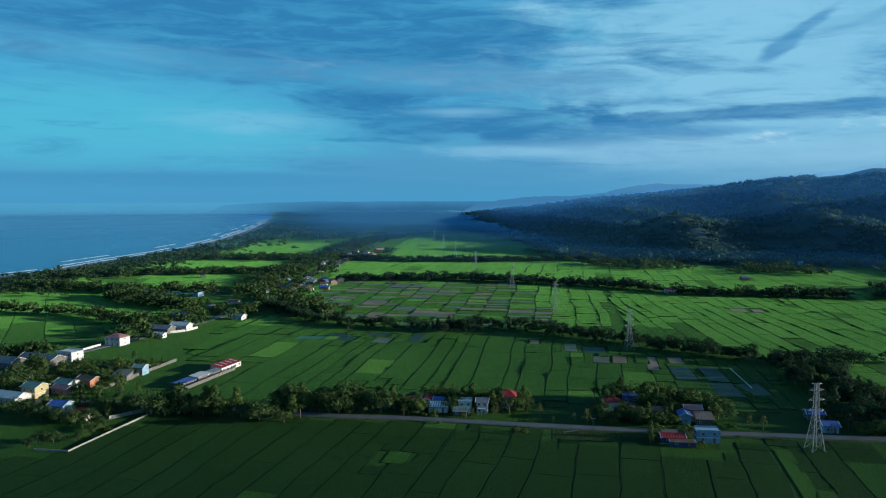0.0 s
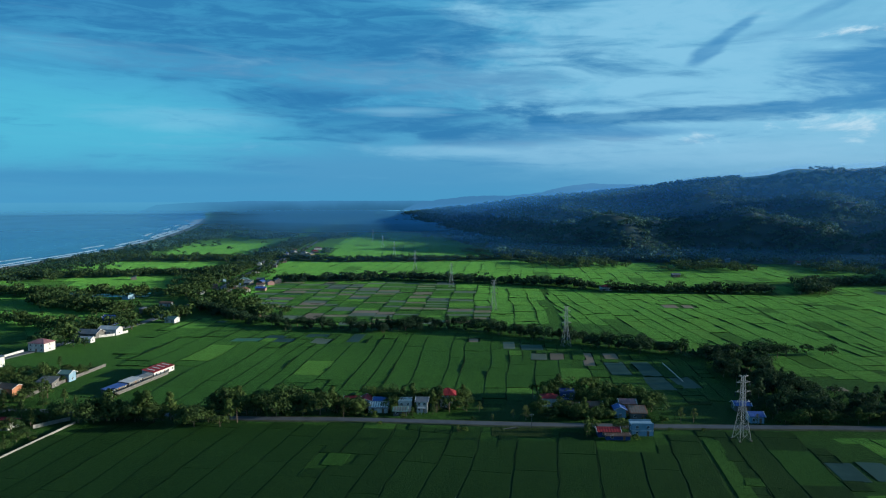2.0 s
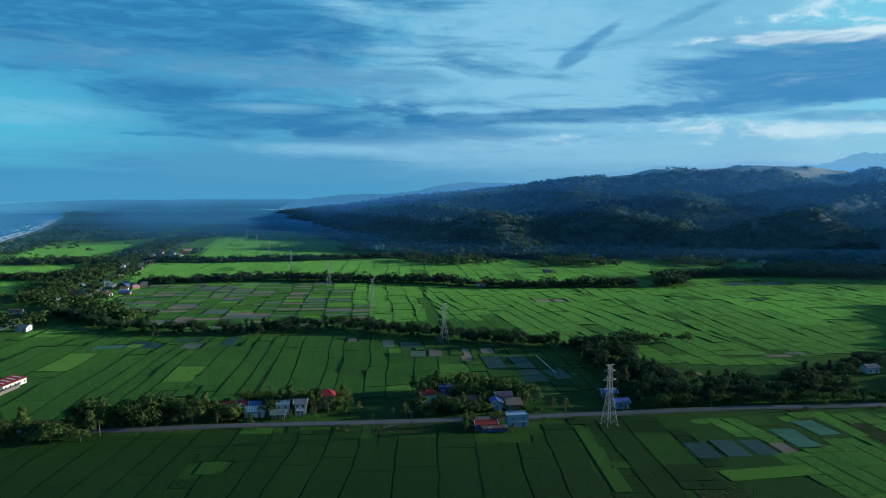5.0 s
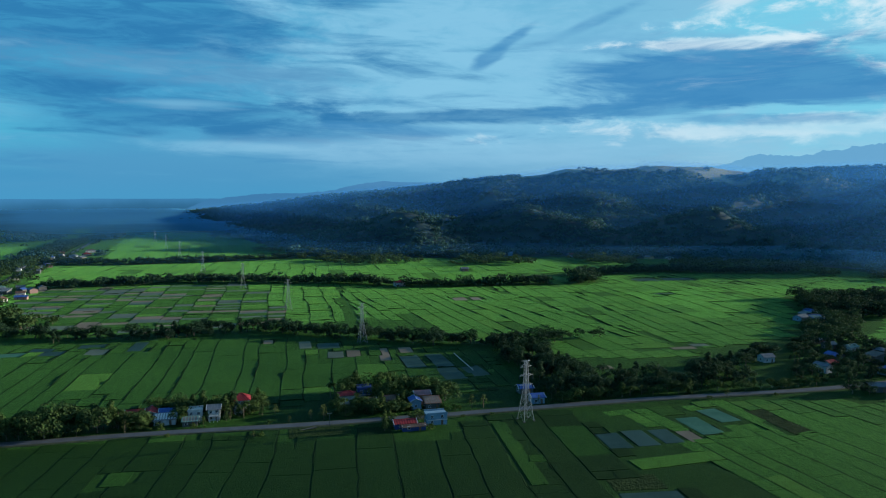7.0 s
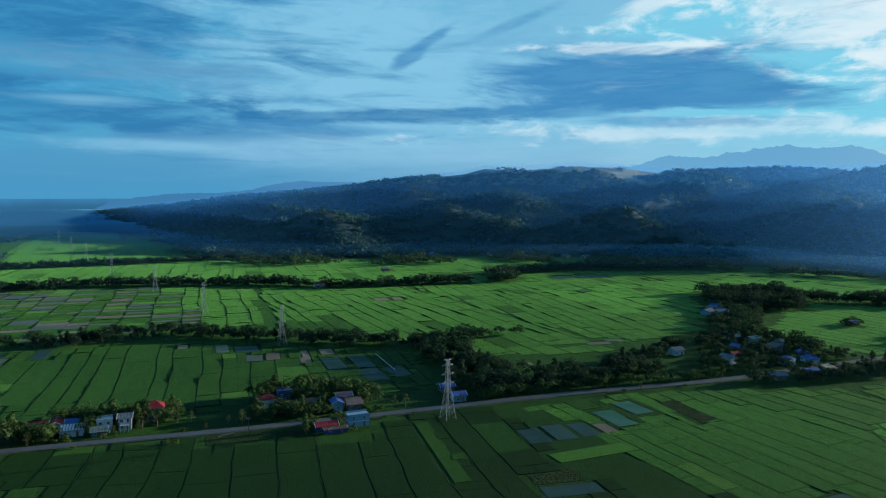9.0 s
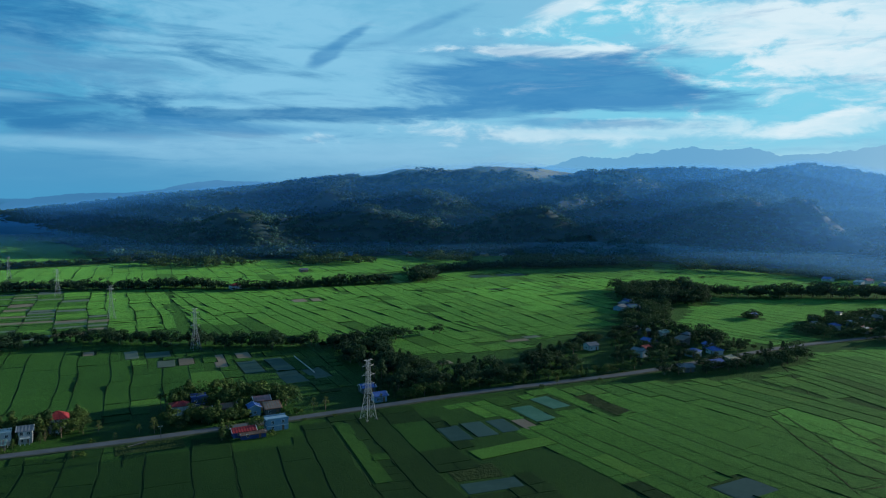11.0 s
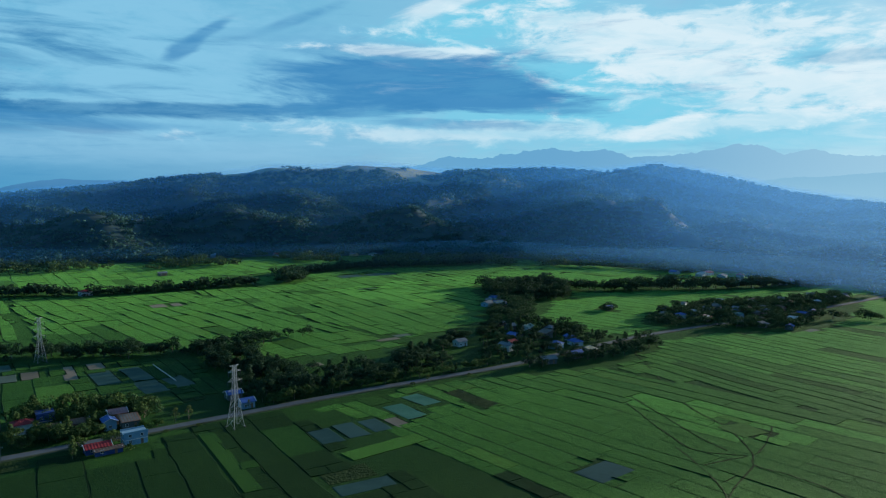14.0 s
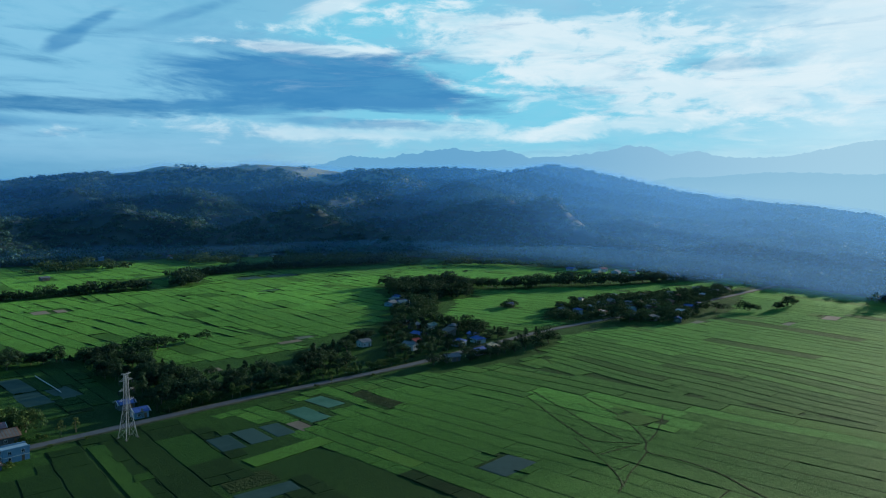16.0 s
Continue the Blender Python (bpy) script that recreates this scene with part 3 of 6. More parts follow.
def rim(name, label, mat, a0, a1, radius, top, base=-2.0, rough=0.0, step=0.12, seed=0.0):
    """A far wall of land or sea round the plain; top gives its height by bearing, to fit the camera's view."""
    verts, faces = [], []
    n = int((a1 - a0) / step)
    for i in range(n + 1):
        b = a0 + (a1 - a0) * i / n
        h = top(b)
        h += rough * (noise.fractal((b * 0.35, seed, 0), 1.0, 2.1, 6) + 0.5 * noise.noise((b * 1.7, seed, 2)) + 0.35 * noise.noise((b * 5.1, seed, 4)))
        s, c = math.sin(radians(b)), math.cos(radians(b))
        verts += [(radius * s, radius * c, base), ((radius + 12) * s, (radius + 12) * c, h), ((radius + 60) * s, (radius + 60) * c, base)]
    for i in range(n):
        q = i * 3
        faces += [(q, q + 3, q + 4, q + 1), (q + 1, q + 4, q + 5, q + 2)]
    return tagged(new(name, mesh_of(name, verts, faces, mat, True)), label, "backdrop", kind="structure")


def elev(r, degrees):
    return H + r * math.tan(radians(degrees))


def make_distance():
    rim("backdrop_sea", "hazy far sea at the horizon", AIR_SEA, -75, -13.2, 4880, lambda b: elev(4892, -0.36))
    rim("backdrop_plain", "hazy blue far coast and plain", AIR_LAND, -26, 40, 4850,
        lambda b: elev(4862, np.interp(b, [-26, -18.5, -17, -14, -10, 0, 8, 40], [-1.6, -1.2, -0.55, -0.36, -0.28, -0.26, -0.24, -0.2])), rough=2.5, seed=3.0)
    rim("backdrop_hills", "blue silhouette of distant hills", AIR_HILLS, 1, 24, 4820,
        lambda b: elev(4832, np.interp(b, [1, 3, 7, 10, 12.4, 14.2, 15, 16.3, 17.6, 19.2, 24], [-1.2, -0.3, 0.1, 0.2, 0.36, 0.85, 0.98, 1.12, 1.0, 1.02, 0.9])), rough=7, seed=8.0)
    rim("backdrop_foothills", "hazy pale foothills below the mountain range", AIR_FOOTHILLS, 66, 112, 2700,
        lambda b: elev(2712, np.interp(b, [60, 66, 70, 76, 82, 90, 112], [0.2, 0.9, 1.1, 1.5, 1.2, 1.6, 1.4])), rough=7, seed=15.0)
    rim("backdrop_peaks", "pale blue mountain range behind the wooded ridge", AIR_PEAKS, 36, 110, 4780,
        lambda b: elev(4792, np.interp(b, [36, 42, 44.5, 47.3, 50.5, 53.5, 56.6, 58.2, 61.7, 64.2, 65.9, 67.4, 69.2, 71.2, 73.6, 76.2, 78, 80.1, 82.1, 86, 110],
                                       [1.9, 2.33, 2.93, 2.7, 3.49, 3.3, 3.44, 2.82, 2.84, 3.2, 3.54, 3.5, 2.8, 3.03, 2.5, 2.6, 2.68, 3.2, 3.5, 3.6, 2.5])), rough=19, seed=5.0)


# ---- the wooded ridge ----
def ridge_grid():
    """Bearings, distances and heights of the wooded ridge north-east of the plain, laid out round the camera to fit its
    view.
    """
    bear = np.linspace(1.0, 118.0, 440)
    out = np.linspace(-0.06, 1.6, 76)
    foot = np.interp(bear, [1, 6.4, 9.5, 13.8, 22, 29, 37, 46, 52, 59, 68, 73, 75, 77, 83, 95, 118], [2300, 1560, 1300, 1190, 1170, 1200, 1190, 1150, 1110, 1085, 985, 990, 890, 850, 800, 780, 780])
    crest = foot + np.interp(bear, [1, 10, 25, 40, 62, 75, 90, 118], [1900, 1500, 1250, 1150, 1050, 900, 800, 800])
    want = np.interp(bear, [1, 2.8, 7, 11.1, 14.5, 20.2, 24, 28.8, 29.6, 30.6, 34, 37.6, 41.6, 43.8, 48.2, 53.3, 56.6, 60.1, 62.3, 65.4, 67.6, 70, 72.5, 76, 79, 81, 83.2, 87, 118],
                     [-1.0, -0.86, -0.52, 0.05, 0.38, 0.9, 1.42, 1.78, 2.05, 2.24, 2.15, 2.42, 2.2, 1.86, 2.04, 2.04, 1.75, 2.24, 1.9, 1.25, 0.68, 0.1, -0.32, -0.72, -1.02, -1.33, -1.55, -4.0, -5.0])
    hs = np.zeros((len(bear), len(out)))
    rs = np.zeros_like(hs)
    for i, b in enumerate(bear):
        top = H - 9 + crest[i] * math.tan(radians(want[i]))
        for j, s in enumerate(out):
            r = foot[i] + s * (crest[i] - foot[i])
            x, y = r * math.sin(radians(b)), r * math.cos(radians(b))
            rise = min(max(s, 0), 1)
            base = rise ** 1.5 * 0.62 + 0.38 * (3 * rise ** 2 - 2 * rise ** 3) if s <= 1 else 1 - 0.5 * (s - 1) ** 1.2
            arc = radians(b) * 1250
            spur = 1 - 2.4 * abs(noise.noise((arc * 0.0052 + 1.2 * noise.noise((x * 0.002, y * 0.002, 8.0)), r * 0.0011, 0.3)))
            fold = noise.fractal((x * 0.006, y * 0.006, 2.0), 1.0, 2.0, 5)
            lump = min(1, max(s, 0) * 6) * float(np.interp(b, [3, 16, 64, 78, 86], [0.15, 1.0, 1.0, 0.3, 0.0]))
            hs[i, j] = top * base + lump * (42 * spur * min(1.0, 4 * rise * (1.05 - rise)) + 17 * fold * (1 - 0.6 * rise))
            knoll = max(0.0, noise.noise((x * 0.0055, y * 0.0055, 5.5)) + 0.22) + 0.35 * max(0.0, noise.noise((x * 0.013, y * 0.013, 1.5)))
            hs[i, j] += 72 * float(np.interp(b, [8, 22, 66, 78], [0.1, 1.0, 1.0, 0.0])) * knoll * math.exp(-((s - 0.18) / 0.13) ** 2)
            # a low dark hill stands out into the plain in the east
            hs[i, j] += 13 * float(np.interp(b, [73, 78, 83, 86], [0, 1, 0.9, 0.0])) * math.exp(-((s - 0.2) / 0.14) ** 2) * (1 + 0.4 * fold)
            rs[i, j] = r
    # shift the skyline to fit the outline seen from the camera, bearing by bearing
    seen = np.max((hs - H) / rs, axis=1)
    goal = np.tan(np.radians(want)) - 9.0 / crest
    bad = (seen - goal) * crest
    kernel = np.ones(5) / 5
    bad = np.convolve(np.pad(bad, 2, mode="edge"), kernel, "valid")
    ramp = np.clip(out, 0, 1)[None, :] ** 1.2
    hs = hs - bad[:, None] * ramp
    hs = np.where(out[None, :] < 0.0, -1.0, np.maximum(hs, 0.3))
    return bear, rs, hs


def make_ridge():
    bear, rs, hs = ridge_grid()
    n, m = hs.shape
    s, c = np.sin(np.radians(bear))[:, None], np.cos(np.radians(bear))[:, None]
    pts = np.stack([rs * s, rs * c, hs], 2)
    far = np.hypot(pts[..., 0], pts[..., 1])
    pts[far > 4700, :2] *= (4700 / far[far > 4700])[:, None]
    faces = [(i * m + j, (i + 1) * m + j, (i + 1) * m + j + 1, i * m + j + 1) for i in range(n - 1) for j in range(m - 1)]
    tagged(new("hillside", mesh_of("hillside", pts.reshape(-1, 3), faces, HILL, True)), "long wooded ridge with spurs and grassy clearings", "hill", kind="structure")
    # upright haze sheets before and between the slopes, faded out at the skyline seen from the camera
    sky = np.max((hs - H) / rs, axis=1)
    for _ in range(12):
        sky[1:-1] = (sky[:-2] + 2 * sky[1:-1] + sky[2:]) / 4
    ups = np.array([0, 0.06, 0.12, 0.18, 0.25, 0.35, 0.5, 0.7, 0.9, 0.95, 1.0, 1.02, 1.04, 1.06])
    k = len(ups)
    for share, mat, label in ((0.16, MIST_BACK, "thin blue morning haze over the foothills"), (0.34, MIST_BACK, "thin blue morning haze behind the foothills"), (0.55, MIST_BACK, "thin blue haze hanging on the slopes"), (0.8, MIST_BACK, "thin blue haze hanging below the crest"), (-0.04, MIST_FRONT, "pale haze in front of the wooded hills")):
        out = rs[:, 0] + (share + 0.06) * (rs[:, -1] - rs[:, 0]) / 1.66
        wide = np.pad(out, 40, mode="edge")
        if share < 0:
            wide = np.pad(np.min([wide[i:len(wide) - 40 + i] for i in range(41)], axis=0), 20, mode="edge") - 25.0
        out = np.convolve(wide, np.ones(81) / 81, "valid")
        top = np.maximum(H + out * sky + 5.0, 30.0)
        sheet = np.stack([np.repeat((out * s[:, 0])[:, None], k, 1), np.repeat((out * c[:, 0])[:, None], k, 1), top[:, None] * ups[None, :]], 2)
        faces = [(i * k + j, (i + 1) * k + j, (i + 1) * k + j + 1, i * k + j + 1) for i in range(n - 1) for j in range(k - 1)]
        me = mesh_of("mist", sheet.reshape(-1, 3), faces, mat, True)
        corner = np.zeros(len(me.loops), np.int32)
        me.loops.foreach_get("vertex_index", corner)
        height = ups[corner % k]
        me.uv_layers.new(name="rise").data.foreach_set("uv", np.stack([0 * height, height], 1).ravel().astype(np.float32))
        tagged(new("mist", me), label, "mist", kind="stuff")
    return pts


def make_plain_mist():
    """A level sheet above the trees that stands in for distance haze over the far plain and sea."""
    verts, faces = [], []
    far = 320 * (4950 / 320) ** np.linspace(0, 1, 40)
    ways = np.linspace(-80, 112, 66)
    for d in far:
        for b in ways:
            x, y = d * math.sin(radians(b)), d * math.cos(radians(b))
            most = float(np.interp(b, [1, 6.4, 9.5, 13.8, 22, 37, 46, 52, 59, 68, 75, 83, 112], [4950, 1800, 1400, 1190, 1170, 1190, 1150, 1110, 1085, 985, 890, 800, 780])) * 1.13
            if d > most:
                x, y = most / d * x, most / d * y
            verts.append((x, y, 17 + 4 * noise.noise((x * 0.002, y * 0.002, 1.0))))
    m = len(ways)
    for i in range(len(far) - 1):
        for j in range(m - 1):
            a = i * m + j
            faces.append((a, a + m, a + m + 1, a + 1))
    tagged(new("mist", mesh_of("mist", verts, faces, MIST_PLAIN, True)), "level sheet standing in for distance haze over the far plain and sea", "mist", kind="stuff")


make_ground()
make_plain_mist()
make_distance()
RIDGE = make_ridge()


# ---- roads and tracks ----
v, f = ribbon(ROAD_LINE, [(-3.5, 0.02), (-3.1, 0.42), (3.1, 0.42), (3.5, 0.02)], 0.12, 1)
tagged(new("road_verge", mesh_of("road_verge", v, f, VERGE)), "gravel and grass verge of the country road", "verge", kind="structure")
v, f = ribbon(ROAD_LINE, [(-2.3, 0.40), (-2.3, 0.50), (2.3, 0.50), (2.3, 0.40)])
tagged(new("road", mesh_of("road", v, f, ROAD)), "straight pale concrete country road across the fields", "road", kind="structure")
v, f = ribbon(COAST_ROAD, [(-3.4, 0.05), (-3.3, 0.45), (3.3, 0.45), (3.4, 0.05)])
tagged(new("road", mesh_of("road", v, f, ROAD)), "pale concrete coast road lined with houses", "road", kind="structure")

TRACKS = [
    [(405, 240), (394, 235), (356, 199), (335, 187), (321, 168), (309, 152), (297, 133), (275, 113), (263, 107), (262, 94), (259, 80), (249, 64), (236, 40)],
    [(314, 204), (292, 174), (281, 160), (269, 143), (262, 129), (270, 113)],
    [(316, 198), (297, 167), (278, 137), (270, 120)],
    [(260, 137), (246, 119), (235, 107), (226, 100)],
    [(263, 107), (238, 103), (219, 99)],
    [(249, 120), (269, 113)],
    [(312, 120), (292, 114), (275, 111)],
]
for line in TRACKS:
    v, f = ribbon(smooth_line(line, 8), [(-0.5, 0.03), (-0.25, 0.16), (0.25, 0.16), (0.5, 0.03)], 0.16, 5)
    tagged(new("field_track", mesh_of("field_track", v, f, WEEDS)), "narrow grassy embankment track winding through rice fields", "track", kind="structure")


# ---- fields ----
BUILT = [  # yards and other ground with no crop: x, y, radius
    (-12, 341, 18), (12, 332, 16), (30, 339, 14), (84, 335, 20), (105, 312, 22), (100, 289, 14), (168, 312, 16), (-135, 395, 20), (-128, 408, 16),
    (52, 322, 12), (531, 345, 10), (238, 757, 12), (368, 877, 14)]
WOODS = [VILLAGE_1, VILLAGE_2, GROVE, GROVE_SOUTH, WOOD_ROAD]
LINES = [(ROAD_LINE, 4.6), (COAST_ROAD, 10), (BROOK, 11), (BELT_3, 12), (BELT_4, 14), (BELT_E, 13), (BELT_NE, 14)] + [(t, 1.3) for t in TRACKS]
# plots that stand out: x, y, width, length, heading, look
MARKED = [
    (168, 244, 11, 20, 12, "wet"), (180, 243, 11, 20, 11, "wet"), (191.5, 241, 10, 18, 10, "wet"), (201, 238, 8, 16, 8, "fallow"), (214, 247, 12, 24, 8, "seedbed"),
    (214, 270, 14, 15, 4, "young"), (232, 256, 12, 20, 4, "seedbed"), (251, 240, 12, 36, 8, "weedy"), (218, 142, 20, 14, 4, "water"),
    (178, 217, 38, 11, 4, "ripening"), (150, 205, 20, 14, 14, "weedy"), (148, 192, 22, 10, 14, "wet"), (58, 298, 27, 13, 8, "weedy"),
    (108, 441, 10, 20, 12, "fallow"), (125.5, 432, 8, 36, 12, "fallow"), (142, 439, 10, 17, 10, "fallow"), (96.5, 441, 11, 20, 12, "stubble"), (62, 496, 8, 14, 8, "fallow"),
    (136, 408, 13, 34, 8, "wet"), (152, 404, 12, 36, 6, "wet"), (147, 372, 14, 28, 6, "wet"), (162, 372, 12, 26, 4, "wet"), (98, 470, 16, 18, 8, "wet"), (84, 478, 9, 24, 8, "stubble"),
    (262, 640, 14, 20, 10, "fallow"), (277, 636, 10, 18, 10, "fallow"), (314, 380, 18, 8, 10, "fallow"), (330, 384, 14, 9, 10, "stubble"), (236, 353, 10, 9, 10, "fallow"), (300, 392, 26, 14, 10, "ripe"),
    (567, 700, 40, 24, 10, "wet"), (527, 708, 30, 26, 10, "wet"), (470, 600, 24, 8, 10, "wet"),
    (-44, 503, 14, 20, 10, "stubble"), (-78, 521, 16, 12, 12, "wet"), (-48, 523, 18, 12, 10, "wet"), (-20, 512, 10, 30, 10, "wet"), (-38, 381, 11, 15, 10, "young"),
    (126, 248, 8, 70, 13, "young"), (-19, 272, 10, 14, 12, "young"), (555, 188, 18, 8, 2, "stubble"), (640, 110, 22, 12, 2, "fallow"), (590, 130, 18, 9, 2, "stubble"),
    (299, 127, 16, 16, 20, "ripe"),
    (-300, 790, 60, 12, 6, "flood"), (-318, 770, 70, 9, 6, "flood"), (-280, 752, 84, 10, 6, "flood"), (-262, 772, 40, 8, 6, "flood"), (-96, 512, 22, 16, 12, "seedbed"), (-70, 508, 16, 14, 12, "wet")]
LOOKS = {
    "rice": (RICE, "plot of dense green rice in a bunded field"), "young": (RICE_YOUNG, "plot of bright young green rice"),
    "ripe": (RICE_RIPE, "plot of yellowing rice"), "fallow": (FALLOW, "bare reddish-brown fallow plot"), "stubble": (STUBBLE, "grey-green plot of old stubble"),
    "wet": (WET, "flooded grey plot with wet mud"), "seedbed": (SEEDBED, "pale blue-green seedbed plot"), "weedy": (WEEDS, "rough weedy plot with tufts"),
    "ripening": (RICE_RIPENING, "plot of light yellowish-green rice"), "water": (WET, "small flooded plot with a pale rim"), "flood": (FLOOD, "flooded paddy shining pale blue with sky")}


def rect_corners(x, y, w, l, heading):
    s, c = math.sin(radians(heading)), math.cos(radians(heading))
    return [(x + u * c + v * s, y - u * s + v * c) for u, v in ((-w / 2, -l / 2), (w / 2, -l / 2), (w / 2, l / 2), (-w / 2, l / 2))]


def free(x, y, slack=0.0):
    if any(math.hypot(x - a, y - b) < r - slack for a, b, r in BUILT):
        return False
    if any(inside(p, x, y) for p in WOODS):
        return False
    return all(near_line(l, x, y) > d - slack for l, d in LINES)


def bent(x, y):
    """Old plot borders are never quite straight."""
    return (x + 3.2 * noise.noise((x * 0.018, y * 0.018, 0.5)) + 0.9 * noise.noise((x * 0.08, y * 0.08, 3)),
            y + 3.2 * noise.noise((x * 0.018, y * 0.018, 7.5)) + 0.9 * noise.noise((x * 0.08, y * 0.08, 6)))


def taken(x, y, w, l):
    """Whether a marked plot lies there."""
    for mx, my, mw, ml, heading, _ in MARKED:
        s, c = math.sin(radians(heading)), math.cos(radians(heading))
        if abs((x - mx) * c - (y - my) * s) < (mw + w) / 2 - 2 and abs((x - mx) * s + (y - my) * c) < (ml + l) / 2 - 3:
            return True
    return False


def lay_plots(poly, heading, widths, lengths, seed, gap=0.65):
    """Cuts a piece of the plain into strips and these into plots; gives their corners."""
    r = np.random.default_rng(seed)
    s, c = math.sin(radians(heading)), math.cos(radians(heading))
    us = [x * c - y * s for x, y in poly]
    vs = [x * s + y * c for x, y in poly]
    out = []

    def fit(cu, cv, w, l, depth):
        a, b = w / 2 - gap / 2, l / 2 - 0.06
        corners = [(u * c + v * s, -u * s + v * c) for u, v in ((cu - a, cv - b), (cu + a, cv - b), (cu + a, cv + b), (cu - a, cv + b))]
        x, y = cu * c + cv * s, -cu * s + cv * c
        if sum(inside(poly, *q) for q in corners) >= 3 and free(x, y) and all(free(*q, slack=2.0) for q in corners) and not taken(x, y, w, l):
            out.append(corners)
        elif depth:
            if l > w:
                fit(cu, cv - l / 4, w, l / 2, depth - 1), fit(cu, cv + l / 4, w, l / 2, depth - 1)
            else:
                fit(cu - w / 4, cv, w / 2, l, depth - 1), fit(cu + w / 4, cv, w / 2, l, depth - 1)

    u = min(us)
    while u < max(us):
        w = r.uniform(*widths)
        v = min(vs) - r.uniform(0, lengths[1])
        while v < max(vs):
            l = r.uniform(*lengths)
            fit(u + w / 2, v + l / 2, w, l, 4 if l > 40 else 3 if l > 20 else 2)
            v += l
        u += w
    return out


def edges(corners, bend=True):
    """The two long sides of a plot, in short steps, as they wander."""
    (ax, ay), (bx, by), (ex, ey), (dx, dy) = corners
    n = max(2, int(math.hypot(dx - ax, dy - ay) / 9)) if bend else 1
    way = bent if bend else (lambda x, y: (x, y))
    return ([way(ax + (dx - ax) * i / n, ay + (dy - ay) * i / n) for i in range(n + 1)],
            [way(bx + (ex - bx) * i / n, by + (ey - by) * i / n) for i in range(n + 1)])


def slab(corners, top, z0=0.02, bend=True):
    """A low block of crop, its long sides sloping in a little."""
    v, f = [], []
    for (x0, y0), (x1, y1) in zip(*edges(corners, bend)):
        d = math.hypot(x1 - x0, y1 - y0)
        ux, uy = (x1 - x0) / d * 0.35, (y1 - y0) / d * 0.35
        v += [(x0, y0, z0), (x0 + ux, y0 + uy, top), (x1 - ux, y1 - uy, top), (x1, y1, z0)]
    n = len(v) // 4
    for i in range(n - 1):
        for j in range(3):
            q = i * 4 + j
            f.append((q, q + 1, q + 5, q + 4)[::-1])
    e = n * 4 - 4
    return v, f + [(0, 3, 2, 1)[::-1], (e, e + 1, e + 2, e + 3)[::-1]]


BLOCKS = [  # outline, heading, widths, lengths
    ([(-150, 150), (-270, 200), (-262, 280), (-166, 276), (-147, 274), (-134, 322), (-120, 334), (-70, 326), (-10, 319), (52, 309), (111, 300), (160, 295), (178, 292), (164, 170), (150, 140), (-60, 140)], 13, (11, 17), (26, 80)),
    ([(-128, 352), (-108, 420), (-160, 440), (-178, 560), (-150, 625), (-104, 570), (-20, 532), (48, 534), (80, 518), (120, 478), (150, 452), (196, 425), (176, 330), (-60, 334)], 10, (8, 21), (30, 110)),
    ([(-165, 700), (-150, 860), (-60, 862), (60, 850), (130, 815), (180, 795), (120, 505), (80, 545), (-20, 553), (-100, 600)], 8, (12, 26), (6, 14)),
    ([(180, 795), (244, 745), (325, 728), (318, 372), (300, 352), (228, 380), (210, 430), (155, 475), (130, 505)], 3, (9, 17), (12, 40)),
    ([(325, 728), (402, 700), (430, 780), (560, 770), (690, 715), (840, 640), (820, 560), (700, 470), (640, 500), (560, 540), (505, 475), (400, 375), (318, 372)], 12, (10, 18), (14, 46)),
    ([(-150, 890), (-165, 1160), (0, 1125), (190, 1150), (420, 1060), (400, 740), (320, 745), (200, 815), (80, 870)], 11, (13, 22), (22, 70)),
    ([(178, 130), (186, 284), (262, 274), (310, 252), (350, 238), (352, 80), (350, -60), (300, -60), (240, 40)], 4, (8, 15), (22, 70)),
    ([(352, 238), (394, 230), (440, 246), (500, 236), (505, 220), (546, 192), (640, 186), (735, 205), (930, 184), (900, -60), (354, -60)], 15, (7, 14), (30, 110)),
    ([(435, 372), (428, 300), (440, 272), (505, 262), (508, 300), (630, 316), (715, 280), (735, 230), (930, 196), (910, 270), (800, 320), (680, 400), (640, 480), (606, 440), (540, 412), (480, 370)], -1, (9, 15), (40, 120)),
    ([(650, 500), (720, 390), (805, 345), (915, 300), (900, 370), (845, 480), (850, 640), (840, 700), (760, 690), (620, 560)], 0, (11, 18), (30, 80)),
    ([(430, 815), (360, 900), (420, 1040), (560, 1040), (720, 950), (840, 800), (830, 690), (600, 780)], 8, (14, 24), (30, 80)),
    ([(-90, 1170), (-110, 1600), (-60, 2050), (170, 2000), (200, 1500), (190, 1190)], 2, (22, 40), (40, 120)),
    ([(-420, 470), (-520, 900), (-480, 930), (-330, 760), (-230, 640), (-260, 500)], -28, (16, 30), (26, 80)),
    ([(-440, 980), (-480, 1150), (-260, 1150), (-220, 980), (-250, 760), (-330, 800)], -10, (20, 36), (30, 90)),
    ([(-400, 1220), (-430, 1600), (-240, 1600), (-230, 1220)], -6, (24, 44), (40, 120)),
]


